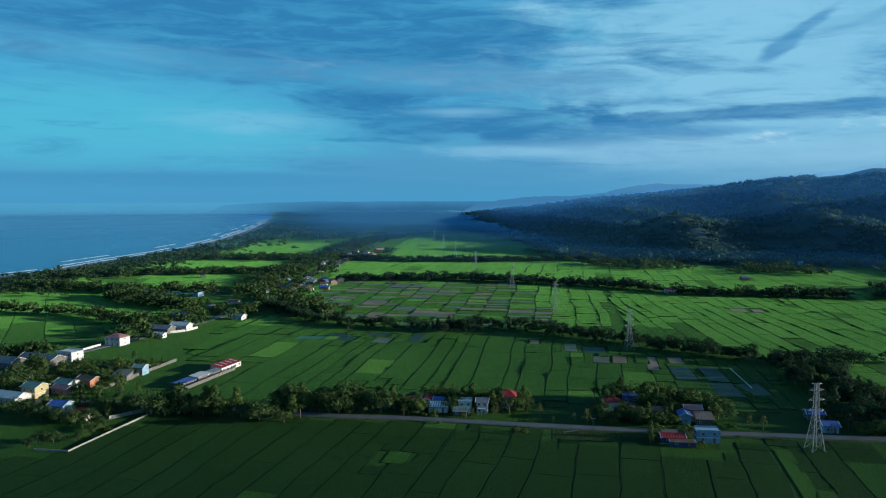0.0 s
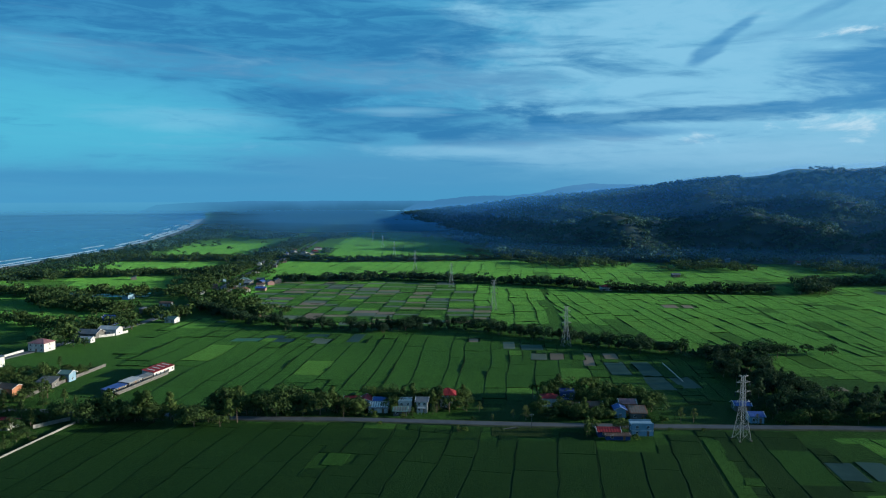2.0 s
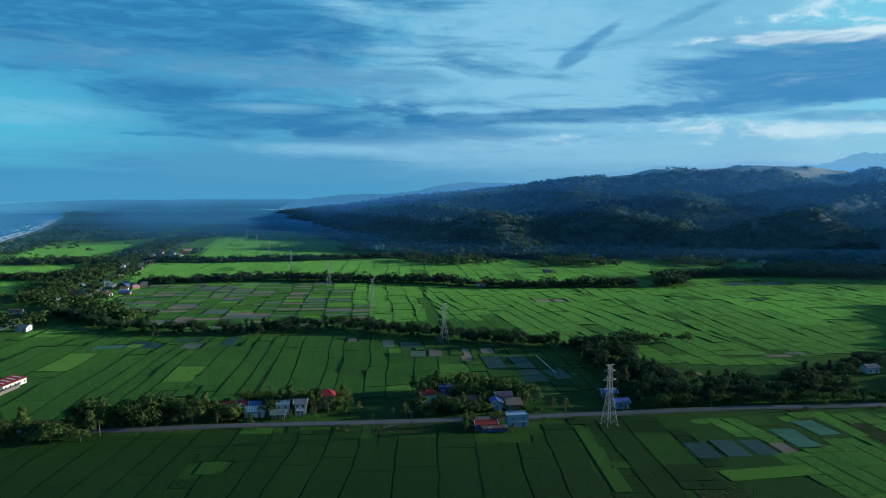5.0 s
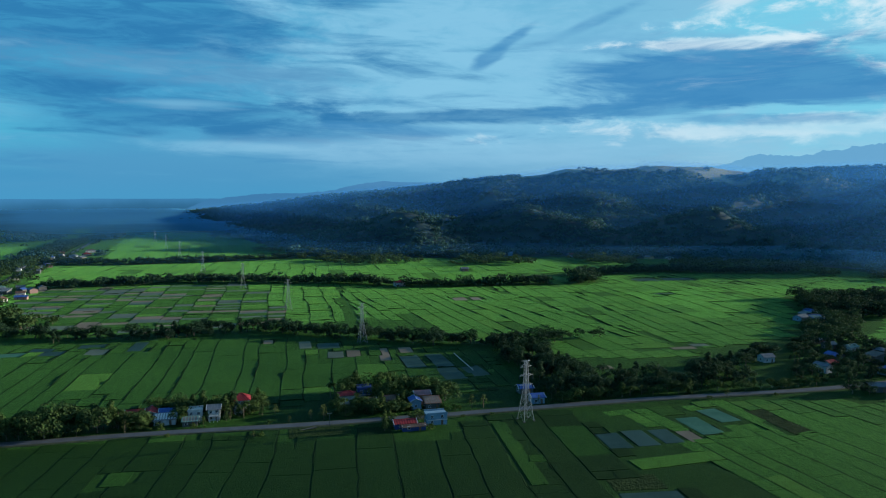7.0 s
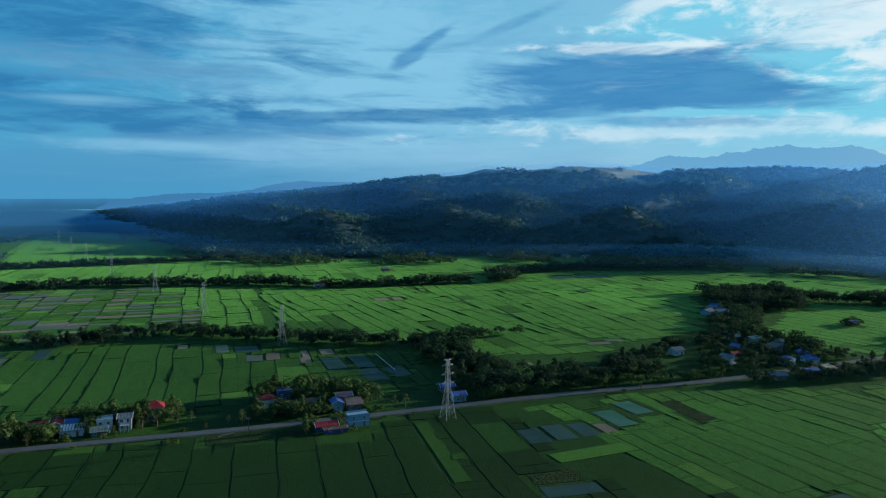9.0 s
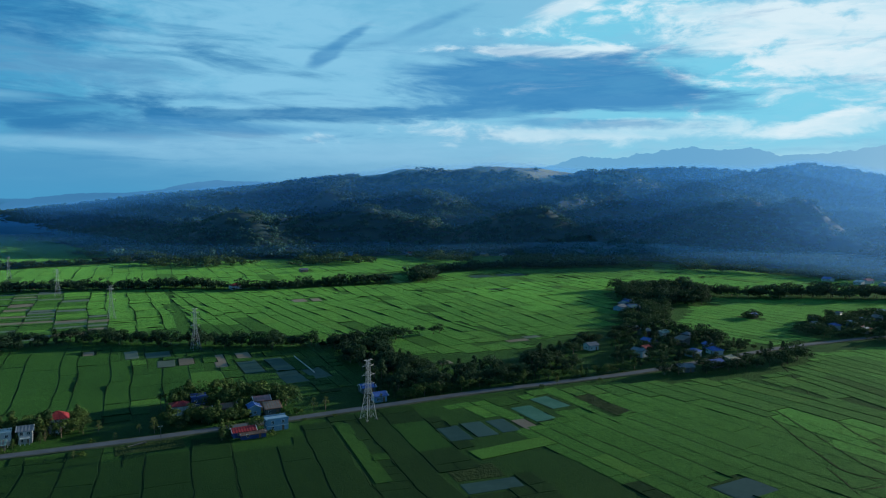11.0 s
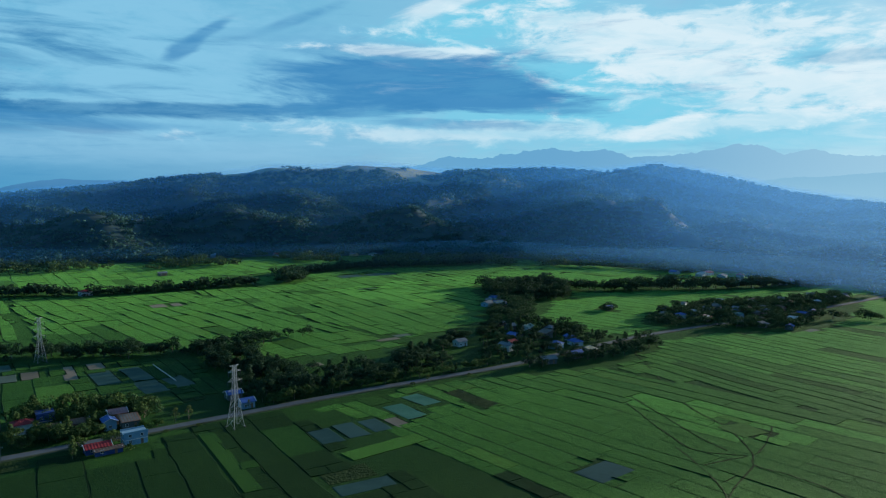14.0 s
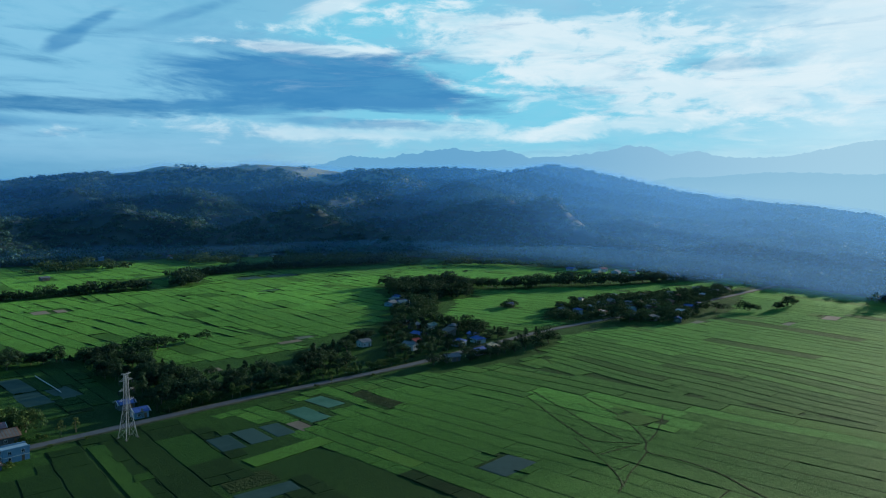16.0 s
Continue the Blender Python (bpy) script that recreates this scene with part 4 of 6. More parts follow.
def make_fields():
    laid = []
    for k, (poly, heading, widths, lengths) in enumerate(BLOCKS):
        laid += lay_plots(poly, heading, widths, lengths, 100 + k, 0.25)
    r = np.random.default_rng(5)
    near, rest = [], []
    for q in laid:
        x, y = sum(p[0] for p in q) / 4, sum(p[1] for p in q) / 4
        (near if y < 340 - 0.02 * x and x < 345 else rest).append((math.hypot(x, y), q))
    near.sort(key=lambda p: p[0])
    spare = [q for _, q in near[300:] if q[0][0] < 185]
    rest += [p for p in near[300:] if p[1][0][0] >= 185]
    for _, q in near[:300]:
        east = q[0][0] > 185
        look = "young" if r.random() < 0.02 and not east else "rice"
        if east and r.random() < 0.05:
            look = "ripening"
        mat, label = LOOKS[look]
        # paler copies of the rice in the east, for the stronger light there
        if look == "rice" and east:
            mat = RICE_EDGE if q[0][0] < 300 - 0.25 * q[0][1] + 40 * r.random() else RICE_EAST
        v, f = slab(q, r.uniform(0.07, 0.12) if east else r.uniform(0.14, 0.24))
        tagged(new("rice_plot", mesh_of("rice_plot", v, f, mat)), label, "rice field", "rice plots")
    heaps = {}
    for _, q in rest:
        x, y = sum(p[0] for p in q) / 4, sum(p[1] for p in q) / 4
        dull = 560 < y < 870 and -130 < x < 90
        look = str(r.choice(["rice", "ripe", "fallow", "stubble", "wet", "young"], p=[0.45, 0.06, 0.15, 0.24, 0.02, 0.08] if dull else [0.93, 0.04, 0.0, 0.0, 0.0, 0.03]))
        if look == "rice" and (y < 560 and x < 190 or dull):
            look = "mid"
        # eastern copy of the rice, lightened for haze and low sun behind it
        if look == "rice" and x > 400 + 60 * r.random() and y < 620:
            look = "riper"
        heaps.setdefault(look, []).append((q, r.uniform(0.14, 0.26) if look in ("rice", "mid", "riper", "ripe", "young") else 0.13))
    for look, qs in heaps.items():
        v, f = [], []
        for q, top in qs:
            a, b = slab(q, top)
            f += [tuple(i + len(v) for i in face) for face in b]
            v += a
        mat = {"rice": RICE_FAR, "mid": RICE_MID, "riper": RICE_BACKLIT}.get(look) or LOOKS[look][0]
        tagged(new("field_patchwork", mesh_of("field_patchwork", v, f, mat)), {"rice": "patchwork of green rice plots between bunds", "mid": "patchwork of deep green rice plots", "riper": "patchwork of rice plots lightened as if backlit", "ripe": "scattered plots of yellowing rice", "fallow": "scattered bare reddish fallow plots",
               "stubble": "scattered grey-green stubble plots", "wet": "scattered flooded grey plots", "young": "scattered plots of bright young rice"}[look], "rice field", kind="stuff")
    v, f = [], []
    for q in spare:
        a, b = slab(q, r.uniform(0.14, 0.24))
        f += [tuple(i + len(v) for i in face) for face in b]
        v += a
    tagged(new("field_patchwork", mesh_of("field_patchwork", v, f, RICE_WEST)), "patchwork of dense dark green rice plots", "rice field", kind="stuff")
    laid = [(q, True) for q in laid]
    for x, y, w, l, heading, look in MARKED:
        mat, label = LOOKS[look]
        q = rect_corners(x, y, w - 1.2, l - 1.2, heading)
        v, f = slab(q, 0.2 if look in ("young", "ripe", "ripening") else 0.09, bend=False)
        tagged(new("field_plot", mesh_of("field_plot", v, f, mat)), label, "field", "field plots")
        laid.append((q, False))
    # flat dark strips along the sides of some plots, marking the bunds
    frames = []
    for q, bend in laid:
        cx, cy = sum(p[0] for p in q) / 4, sum(p[1] for p in q) / 4
        if r.random() < (0.8 if cx > 185 and cy < 420 else 0.7):
            continue
        if cx < -200:
            continue
        wide = 0.45 if math.hypot(cx, cy) < 600 else 0.5
        z = 0.05 + 0.02 * r.random()
        left, right = edges(q, bend)
        rows = []
        for (x0, y0), (x1, y1) in zip(left, right):
            d = math.hypot(x1 - x0, y1 - y0)
            ux, uy = (x1 - x0) / d * wide, (y1 - y0) / d * wide
            rows.append(((x0 - ux, y0 - uy, z), (x1 + ux, y1 + uy, z)))
        frames += [[a[0], a[1], b[1], b[0]] for a, b in zip(rows, rows[1:])]
    tagged(new("mud_bund", quad_mesh("mud_bund", frames, BUND_DARK)), "dark flat strips along the sides of the rice plots", "bund", kind="stuff")
    # weeds and shrubs on the bunds
    quads = []
    for q, bend in laid:
        x, y = sum(p[0] for p in q) / 4, sum(p[1] for p in q) / 4
        far = math.hypot(x, y)
        left, right = edges(q, bend)
        near_west = x < 185 and y < 340
        if x < -200:
            continue
        for line, chance in ((left, 0.42 if near_west else 0.22 if x > 185 and y < 420 else 0.5), (right, 0.2 if near_west else 0.16), ([left[0], right[0]], 0.26 if y > 345 and far < 1300 else 0.10)):
            if r.random() > chance:
                continue
            fine = []
            for (x0, y0), (x1, y1) in zip(line, line[1:]):
                k = max(1, int(math.hypot(x1 - x0, y1 - y0) / (2.2 if far < 450 else 4.5)))
                fine += [(x0 + (x1 - x0) * i / k, y0 + (y1 - y0) * i / k) for i in range(k)]
            fine.append(line[-1])
            if r.random() < (0.45 if near_west else 0.75) and len(fine) > 5:
                cut = sorted(r.integers(0, len(fine), 2))
                fine = fine[cut[0]:cut[1]]
            if len(fine) < 3:
                continue
            dx, dy = fine[-1][0] - fine[0][0], fine[-1][1] - fine[0][1]
            d = math.hypot(dx, dy)
            nx, ny = dy / d, -dx / d
            high = r.uniform(0.2, 0.5) * (0.65 if near_west else 0.6 if x > 185 and y < 420 else 1.3)
            n = len(fine)
            hs = high * r.uniform(0.4, 1.4, n)
            ws = r.uniform(0.3, 0.75, n) * (0.8 if far < 500 else 1.3)
            for k in range(n - 1):
                pa, pb = fine[k], fine[k + 1]
                ta, tb = (pa[0], pa[1], hs[k]), (pb[0], pb[1], hs[k + 1])
                quads.append([(pa[0] + nx * ws[k], pa[1] + ny * ws[k], 0), (pb[0] + nx * ws[k + 1], pb[1] + ny * ws[k + 1], 0), tb, ta])
                quads.append([ta, tb, (pb[0] - nx * ws[k + 1], pb[1] - ny * ws[k + 1], 0), (pa[0] - nx * ws[k], pa[1] - ny * ws[k], 0)])
    tagged(new("bund_weeds", quad_mesh("bund_weeds", quads, BUND)), "dark weedy earth bunds between the plots", "bund", kind="stuff")


make_fields()


# ---- trees ----
def leaves_on(r, centre, radii, count, size):
    """Leaf sprays on the shell of a clump, facing mostly outwards: corners (count, 4, 3) and the way each faces."""
    d = r.normal(size=(count, 3))
    d[:, 2] = np.abs(d[:, 2]) * 1.1 - 0.35
    d /= np.linalg.norm(d, axis=1)[:, None]
    p = np.asarray(centre) + d * np.asarray(radii) * r.uniform(0.72, 1.08, (count, 1))
    n = d + 0.4 * r.normal(size=(count, 3))
    n /= np.linalg.norm(n, axis=1)[:, None]
    a = np.cross(n, r.normal(size=(count, 3)))
    a /= np.linalg.norm(a, axis=1)[:, None]
    b = np.cross(n, a)
    s = size * r.uniform(0.6, 1.35, (count, 1))
    a, b = a * s, b * s * r.uniform(0.55, 0.9, (count, 1))
    droop = n * s * 0.25
    return np.stack([p - a - droop, p - b * 0.9, p + a - droop, p + b], 1), d + 0.25 * r.normal(size=(count, 3))


def broadleaf(seed, high, wide, clumps, leaves, size):
    """Leaf quads and trunk struts of one broad crown on a short trunk."""
    r = np.random.default_rng(seed)
    wood = Solid()
    fork = high * r.uniform(0.22, 0.34)
    wood.strut((0, 0, -0.2), (0.1, 0.05, fork), 0.045 * high ** 0.9, 0.03 * high ** 0.9)
    quads = []
    for k in range(clumps):
        t = k * 2.4 + r.uniform(-0.5, 0.5)
        ring = wide * (0.15 if k == 0 else r.uniform(0.3, 0.62))
        c = (ring * math.cos(t), ring * math.sin(t), high * (0.8 if k == 0 else r.uniform(0.3, 0.76)))
        rad = wide * r.uniform(0.24, 0.40)
        quads.append(leaves_on(r, c, (rad, rad, rad * r.uniform(0.6, 0.85)), leaves, size))
        if k < 6:
            wood.strut((0.1, 0.05, fork * 0.95), (c[0] * 0.8, c[1] * 0.8, c[2] - rad * 0.3), 0.02 * high, 0.006 * high)
    return np.concatenate([q[0] for q in quads]), np.concatenate([q[1] for q in quads]), wood


def tall_tree(seed, high, wide, clumps, leaves, size):
    """A slimmer tree with its clumps stacked up the stem."""
    r = np.random.default_rng(seed)
    wood = Solid()
    wood.strut((0, 0, -0.2), (0, 0, high * 0.85), 0.025 * high, 0.006 * high)
    quads = []
    for k in range(clumps):
        z = high * (0.3 + 0.62 * k / max(1, clumps - 1))
        t = k * 2.4 + r.uniform(-0.4, 0.4)
        ring = wide * 0.36 * (1.1 - z / high)
        c = (ring * math.cos(t), ring * math.sin(t), z)
        rad = wide * (0.42 - 0.22 * z / high) * r.uniform(0.8, 1.2)
        quads.append(leaves_on(r, c, (rad, rad, rad * 0.9), leaves, size))
        wood.strut((0, 0, z * 0.85), c, 0.008 * high, 0.004 * high)
    return np.concatenate([q[0] for q in quads]), np.concatenate([q[1] for q in quads]), wood


def palm(seed, high, fronds=16, seg=4):
    r = np.random.default_rng(seed)
    wood = Solid()
    lean = (r.uniform(-0.8, 0.8), r.uniform(-0.8, 0.8))
    wood.strut((0, 0, -0.2), (lean[0] * 0.5, lean[1] * 0.5, high * 0.5), 0.24, 0.19)
    wood.strut((lean[0] * 0.5, lean[1] * 0.5, high * 0.5), (*lean, high), 0.19, 0.15)
    quads = []
    for k in range(fronds):
        t = k * 2.4
        rise = r.uniform(-0.1, 1.0)
        ln = r.uniform(2.6, 3.6)
        pts = []
        for i in range(seg + 1):
            s = i / seg
            pts.append((ln * s * math.cos(t), ln * s * math.sin(t), ln * (rise * s - (0.55 + rise * 0.5) * s * s)))
        side = np.array((-math.sin(t), math.cos(t), 0.0))
        for i in range(seg):
            a, b = np.array(pts[i]), np.array(pts[i + 1])
            wa, wb = 0.55 * (1 - 0.75 * (i / seg) ** 2) * (0.4 if i == 0 else 1), 0.55 * (1 - 0.75 * ((i + 1) / seg) ** 2)
            for sg in (-1, 1):
                o = np.array((*lean, high))
                dz = np.array((0, 0, -0.28))
                quads.append([o + a, o + b, o + b + sg * side * wb + dz * wb, o + a + sg * side * wa + dz * wa])
    ways = np.array([np.mean(q, axis=0) - np.array((*lean, high - 1.5)) for q in quads])
    return np.array(quads), ways, wood


def leafy(me, ways):
    """Shades each spray by the way its clump faces, as a mass of small leaves would be."""
    ways = ways / np.maximum(np.linalg.norm(ways, axis=1)[:, None], 1e-6)
    me.normals_split_custom_set_from_vertices(np.repeat(ways, 4, axis=0).astype(np.float32))
    return me


def tree_proto(name, label, made, leaf):
    """One tree with trunk and crown, to be copied."""
    quads, ways, wood = made
    ob = tagged(new(name), label, "tree", "trees by the road and houses")
    part("trunk", wood.mesh("trunk", BARK), ob)
    part("crown", leafy(quad_mesh("crown", quads, leaf), ways), ob)
    return ob


BROAD = "broad dark green tree with a dense uneven crown"
PROTOS = [tree_proto("broadleaf_tree", BROAD, broadleaf(k, 8.5, 7.5 + k % 3, 13 + k % 3, 105, 0.34), LEAF) for k in range(5)]
PROTOS += [tree_proto("tall_tree", "tall slim tree with leaves up its stem", tall_tree(20 + k, 10.0, 5.0, 9, 80, 0.32), LEAF) for k in range(3)]
PALMS = [tree_proto("coconut_palm", "tall coconut palm with drooping fronds", palm(30 + k, 8.0 + k), LEAF_PALM) for k in range(3)]
PALES = [tree_proto("sparse_tree", "thin pale tree with sparse yellowish leaves", tall_tree(40 + k, 8.0, 5.5, 7, 20, 0.34), LEAF_PALE) for k in range(2)]
SHRUBS = [tree_proto("shrub", "low rounded green bush", broadleaf(50 + k, 3.0, 4.0, 7, 30, 0.36), LEAF_PALM) for k in range(2)]
FIRST = set()


WOOD_SHAPES = [broadleaf(70 + k, 8.5 + k % 2, 7.0 + k % 3, 12 + k % 3, 90, 0.36) for k in range(6)] + [tall_tree(80 + k, 11.0, 5.5, 9, 70, 0.36) for k in range(2)]
BROOK_MIX = [tree_proto("brook_tree", "dark leafy tree in a belt along the brook", q, LEAF_WOOD) for q in WOOD_SHAPES]
ROAD_MIX = [tree_proto("woodland_tree", "dark shaded tree of the wood beside the road", q, LEAF_WOOD) for q in WOOD_SHAPES]
VILLAGE_MIX = [tree_proto("village_tree", "dark green tree standing among village houses", q, LEAF_WOOD) for q in WOOD_SHAPES] + PALMS[:1]


def plant(kinds, x, y, size, r):
    """Puts a tree down: the first of each kind is moved, the rest are copies."""
    ob = kinds[int(r.integers(len(kinds)))]
    m = pose(x, y, 0, 0, 0, r.uniform(0, 360))
    if ob not in FIRST:
        FIRST.add(ob)
        ob.matrix_basis = m
        ob.scale = (size, size, size)
        return ob
    c = copy_thing(ob, m)
    c.scale = (size, size, size)
    return c


def spread(poly, gap, r, tries=4000):
    """Uneven places inside an outline, at least gap apart."""
    xs, ys = [p[0] for p in poly], [p[1] for p in poly]
    out = []
    for _ in range(tries):
        x, y = r.uniform(min(xs), max(xs)), r.uniform(min(ys), max(ys))
        if inside(poly, x, y) and all((x - a) ** 2 + (y - b) ** 2 > gap * gap for a, b in out):
            out.append((x, y))
    return out


TEMPLATES = [broadleaf(60 + k, 9 + k % 2, 7.0 + k % 4, 9 + k % 4, 46, 0.5) for k in range(8)]
COARSE = [broadleaf(90 + k, 9, 9.5, 8, 14, 1.0) for k in range(6)]
FARTREE = [broadleaf(95 + k, 9, 10, 5, 9, 1.5) for k in range(6)]


def woodland(name, label, places, sizes, seed, templates=TEMPLATES, leaf=None, zs=None, trunks=True):
    """Many trees as one stand: all crowns in one mesh, all trunks in another."""
    r = np.random.default_rng(seed)
    crowns, facing, tv, tf = [], [], [], []
    for i, (x, y) in enumerate(places):
        quads, ways, wood = templates[int(r.integers(len(templates)))]
        s, a = r.uniform(*sizes), r.uniform(0, 6.28)
        rot = np.array(((math.cos(a), math.sin(a), 0), (-math.sin(a), math.cos(a), 0), (0, 0, r.uniform(0.8, 1.2)))) * s
        o = np.array((x, y, 0.0 if zs is None else zs[i]))
        crowns.append(quads @ rot + o)
        facing.append(ways @ (rot / s))
        if trunks:
            n = len(tv)
            tv += [tuple(np.array(v) @ rot + o) for v in wood.v[:8]]
            tf += [tuple(j + n for j in f) for f in wood.f[:6]]
    if not crowns:
        return
    ob = tagged(new(name, leafy(quad_mesh(name, np.concatenate(crowns), leaf or LEAF_WOOD), np.concatenate(facing))), label, "trees", kind="stuff")
    if trunks:
        part("trunks", mesh_of("trunks", tv, tf, BARK), ob)
    return ob


def belt_places(line, width, gap, r, skip=0.0):
    out = []
    for x, y, a in along(line, gap):
        for _ in range(max(1, int(width / 6))):
            if r.random() < skip:
                continue
            o, s = r.normal(0, width / 3), r.uniform(-gap, gap) / 2
            out.append((x + o * math.cos(a) + s * math.sin(a), y - o * math.sin(a) + s * math.cos(a)))
    return out


def clear(places, slack=5.0):
    """Drops places that stand on a road or in a house yard."""
    return [(x, y) for x, y in places if near_line(ROAD_LINE, x, y) > slack and near_line(COAST_ROAD, x, y) > slack
            and all(math.hypot(x - a, y - b) > s for a, b, s in HOUSE_SPOTS)]


def make_trees():
    r = np.random.default_rng(11)
    # row behind the western road
    row = [p for p in belt_places([(-136, 331), (-104, 330), (-80, 330), (-66, 338), (-22, 334)], 10, 2.4, r)]
    for x, y in clear(row, 4.5)[:90]:
        plant(PROTOS, x, y, r.uniform(0.8, 1.45), r)
    for x, y in clear(belt_places([(-70, 331.5), (-20, 326)], 3, 8, r), 4.0):
        plant(SHRUBS + PALES, x, y, r.uniform(0.5, 0.9), r)
    for x, y in clear(belt_places([(-128, 333), (-108, 328.5), (-88, 324), (-66, 320.5)], 7, 3.0, r), 4.5):
        plant(PROTOS + PALMS[:1], x, y, r.uniform(0.6, 1.15), r)
    for x, y in ((-171, 315), (-182, 318), (-159, 315), (-154, 322), (-171.5, 329), (-186, 329), (-176, 316), (-164, 313), (-190, 322), (-168, 333), (-157, 329)):
        plant(PROTOS, x, y, r.uniform(0.55, 0.95), r)
    # yards and roadside
    for x, y, kind, size in ((-22, 332, 1, 0.8), (-13, 328, 0, 0.45), (-6, 327.5, 4, 0.8), (3, 327.5, 0, 0.45), (12.5, 325.5, 0, 0.4), (14, 330, 3, 0.5), (22, 326, 0, 0.5), (28, 332, 0, 0.6), (33.5, 334, 4, 0.9), (6, 339, 0, 0.9), (-19, 326, 2, 0.7), (3, 345, 0, 0.7), (18, 346, 0, 0.8), (22, 334, 3, 1.0), (24, 329, 2, 0.7), (37, 331, 2, 0.55), (44, 329, 2, 0.6),
                             (58, 318, 2, 0.5), (63, 313.5, 2, 0.85), (73, 347, 1, 0.85), (76, 350, 1, 0.75), (83, 350, 0, 1.05), (91, 349, 0, 1.2), (97, 345, 0, 1.05), (80, 345, 0, 1.0), (87, 352, 0, 1.15), (103, 349, 0, 1.2), (109, 344, 0, 1.1), (115, 338, 0, 1.15), (120, 331, 0, 1.2), (124, 322, 0, 1.1), (94, 333, 0, 0.9), (101, 334, 0, 1.0), (92, 321, 0, 0.8), (82, 322, 0, 0.75), (26, 337, 3, 1.05), (23.5, 338, 3, 0.95), (36, 344, 0, 0.8), (21, 341, 0, 0.9), (4, 349, 0, 1.0), (-7, 350, 0, 0.9), (13, 341, 0, 1.1), (3.5, 334, 0, 0.8), (-17, 336, 0, 0.8), (-11, 333, 0, 0.65), (37, 337, 0, 0.55), (102, 343, 3, 0.9), (96, 338, 0, 0.8),
                             (84, 289, 0, 0.6), (86, 296, 0, 0.7), (101, 297, 0, 0.65), (89, 297.5, 4, 0.9), (103, 285, 4, 0.8), (65, 319, 4, 0.8), (104, 327, 0, 0.7), (99, 318, 0, 0.6), (92, 306, 4, 0.9), (117, 307, 4, 1.0), (123, 306, 4, 0.9), (131, 305, 2, 0.85), (137, 305, 2, 0.8), (176, 303, 2, 0.6),
                             (182, 299.5, 4, 0.9), (34, 302, 4, 0.6), (31, 300, 2, 0.4), (-126, 339, 1, 1.0), (-131, 349, 1, 1.1)):
        plant((PROTOS, PALMS, PALES, PROTOS[5:8], SHRUBS)[kind], x, y, size, r)
    for x, y in clear([(r.uniform(-24, 40), r.uniform(328, 352)) for _ in range(60)] + [(r.uniform(70, 122), r.uniform(311, 352)) for _ in range(80)], 5.0):
        plant(PROTOS + SHRUBS + PALMS[:1], x, y, r.uniform(0.4, 0.85), r)
    for x, y, a in along(ROAD_LINE, 4.5):
        if -15 < x < 320 and r.random() < 0.35:
            side = r.choice([-1, 1, 1])
            plant(SHRUBS + PALES[:1], x - 4.6 * side * math.cos(a), y + 4.8 * side, r.uniform(0.3, 0.65), r)
    # settlement in the west
    west = [(-225, 328), (-160, 318), (-142, 330), (-150, 365), (-178, 372), (-168, 415), (-190, 440), (-215, 420), (-230, 380)]
    for x, y in clear(spread(west, 6.8, r, 2500), 5.0)[:75]:
        plant(PROTOS + PALMS[:1], x, y, r.uniform(0.4, 0.95), r)
    for x, y in clear(belt_places([(-225, 372), (-262, 372)], 40, 4, r), 4.0)[:18] + clear(belt_places([(-226, 405), (-250, 418), (-240, 450)], 12, 5, r), 5.0):
        plant(PROTOS, x, y, r.uniform(0.6, 1.2), r)
    for x, y in belt_places([(-164, 286), (-152, 292), (-146, 315)], 9, 3.6, r):
        plant(PROTOS + SHRUBS, x - 4, y, r.uniform(0.35, 0.7), r)
    for x, y in belt_places([(-182, 380), (-172, 430)], 3, 5, r):
        plant(PROTOS + SHRUBS, x, y, r.uniform(0.4, 0.7), r)
    # front of the wood by the road
    for x, y, a in along(ROAD_LINE, 5.2):
        if 172 < x < 318:
            plant(PROTOS + PALES[:1] + PALMS[:1], x + 6.5 * math.cos(a) * -1 + r.uniform(-1, 1), y + 7.0 + r.uniform(-1, 1.5), r.uniform(0.4, 0.8), r)
    for x, y in clear(spread(WOOD_ROAD, 5.6, r, 3000), 9.0):
        plant(ROAD_MIX, x, y, 0.38 + 0.75 * r.random() ** 1.4, r)
    brook = clear(belt_places(BROOK, 15, 4.0, r, 0.12), 6)
    for x, y in brook:
        plant(BROOK_MIX, x, y, 0.32 + 0.8 * r.random() ** 1.5, r)
    woodland("tree_belt", "cluster of dark trees at a bend of the brook", spread([(205, 420), (240, 425), (287, 432), (252, 436), (228, 446), (200, 445)], 5, r, 400), (0.55, 0.95), 3)
    for x, y in clear(spread(VILLAGE_1, 6.6, r, 8000), 4):
        plant(VILLAGE_MIX, x, y, 0.34 + 0.5 * r.random() ** 1.3, r)
    woodland("village_trees", "trees among the roofs of a second village", clear(spread(VILLAGE_2, 5.2, r, 8000), 4), (0.35, 0.85), 5)
    rim_line = [(331, 340), (373, 352), (424, 349), (430, 300), (424, 275), (434, 255), (422, 242), (396, 238)]
    woodland("village_trees", "taller trees round the village edge", clear(belt_places(rim_line, 10, 6.0, r, 0.2), 5), (0.5, 1.05), 44)
    woodland("village_trees", "row of trees running out from the village", belt_places([(619, 200), (640, 166), (668, 152), (700, 150)], 8, 5, r, 0.3), (0.5, 0.9), 6)
    woodland("grove", "tall dark grove standing in the rice plain", spread(GROVE, 6.8, r, 3000), (0.7, 1.25), 7)
    woodland("grove", "dark grove between the rice plain and a village", clear(spread(GROVE_SOUTH, 7.2, r, 3000), 4), (0.5, 1.0), 45)
    woodland("tree_belt", "dense belt of tall trees in front of the hills", belt_places(BELT_E, 17, 4.6, r, 0.15), (0.6, 1.5), 8)
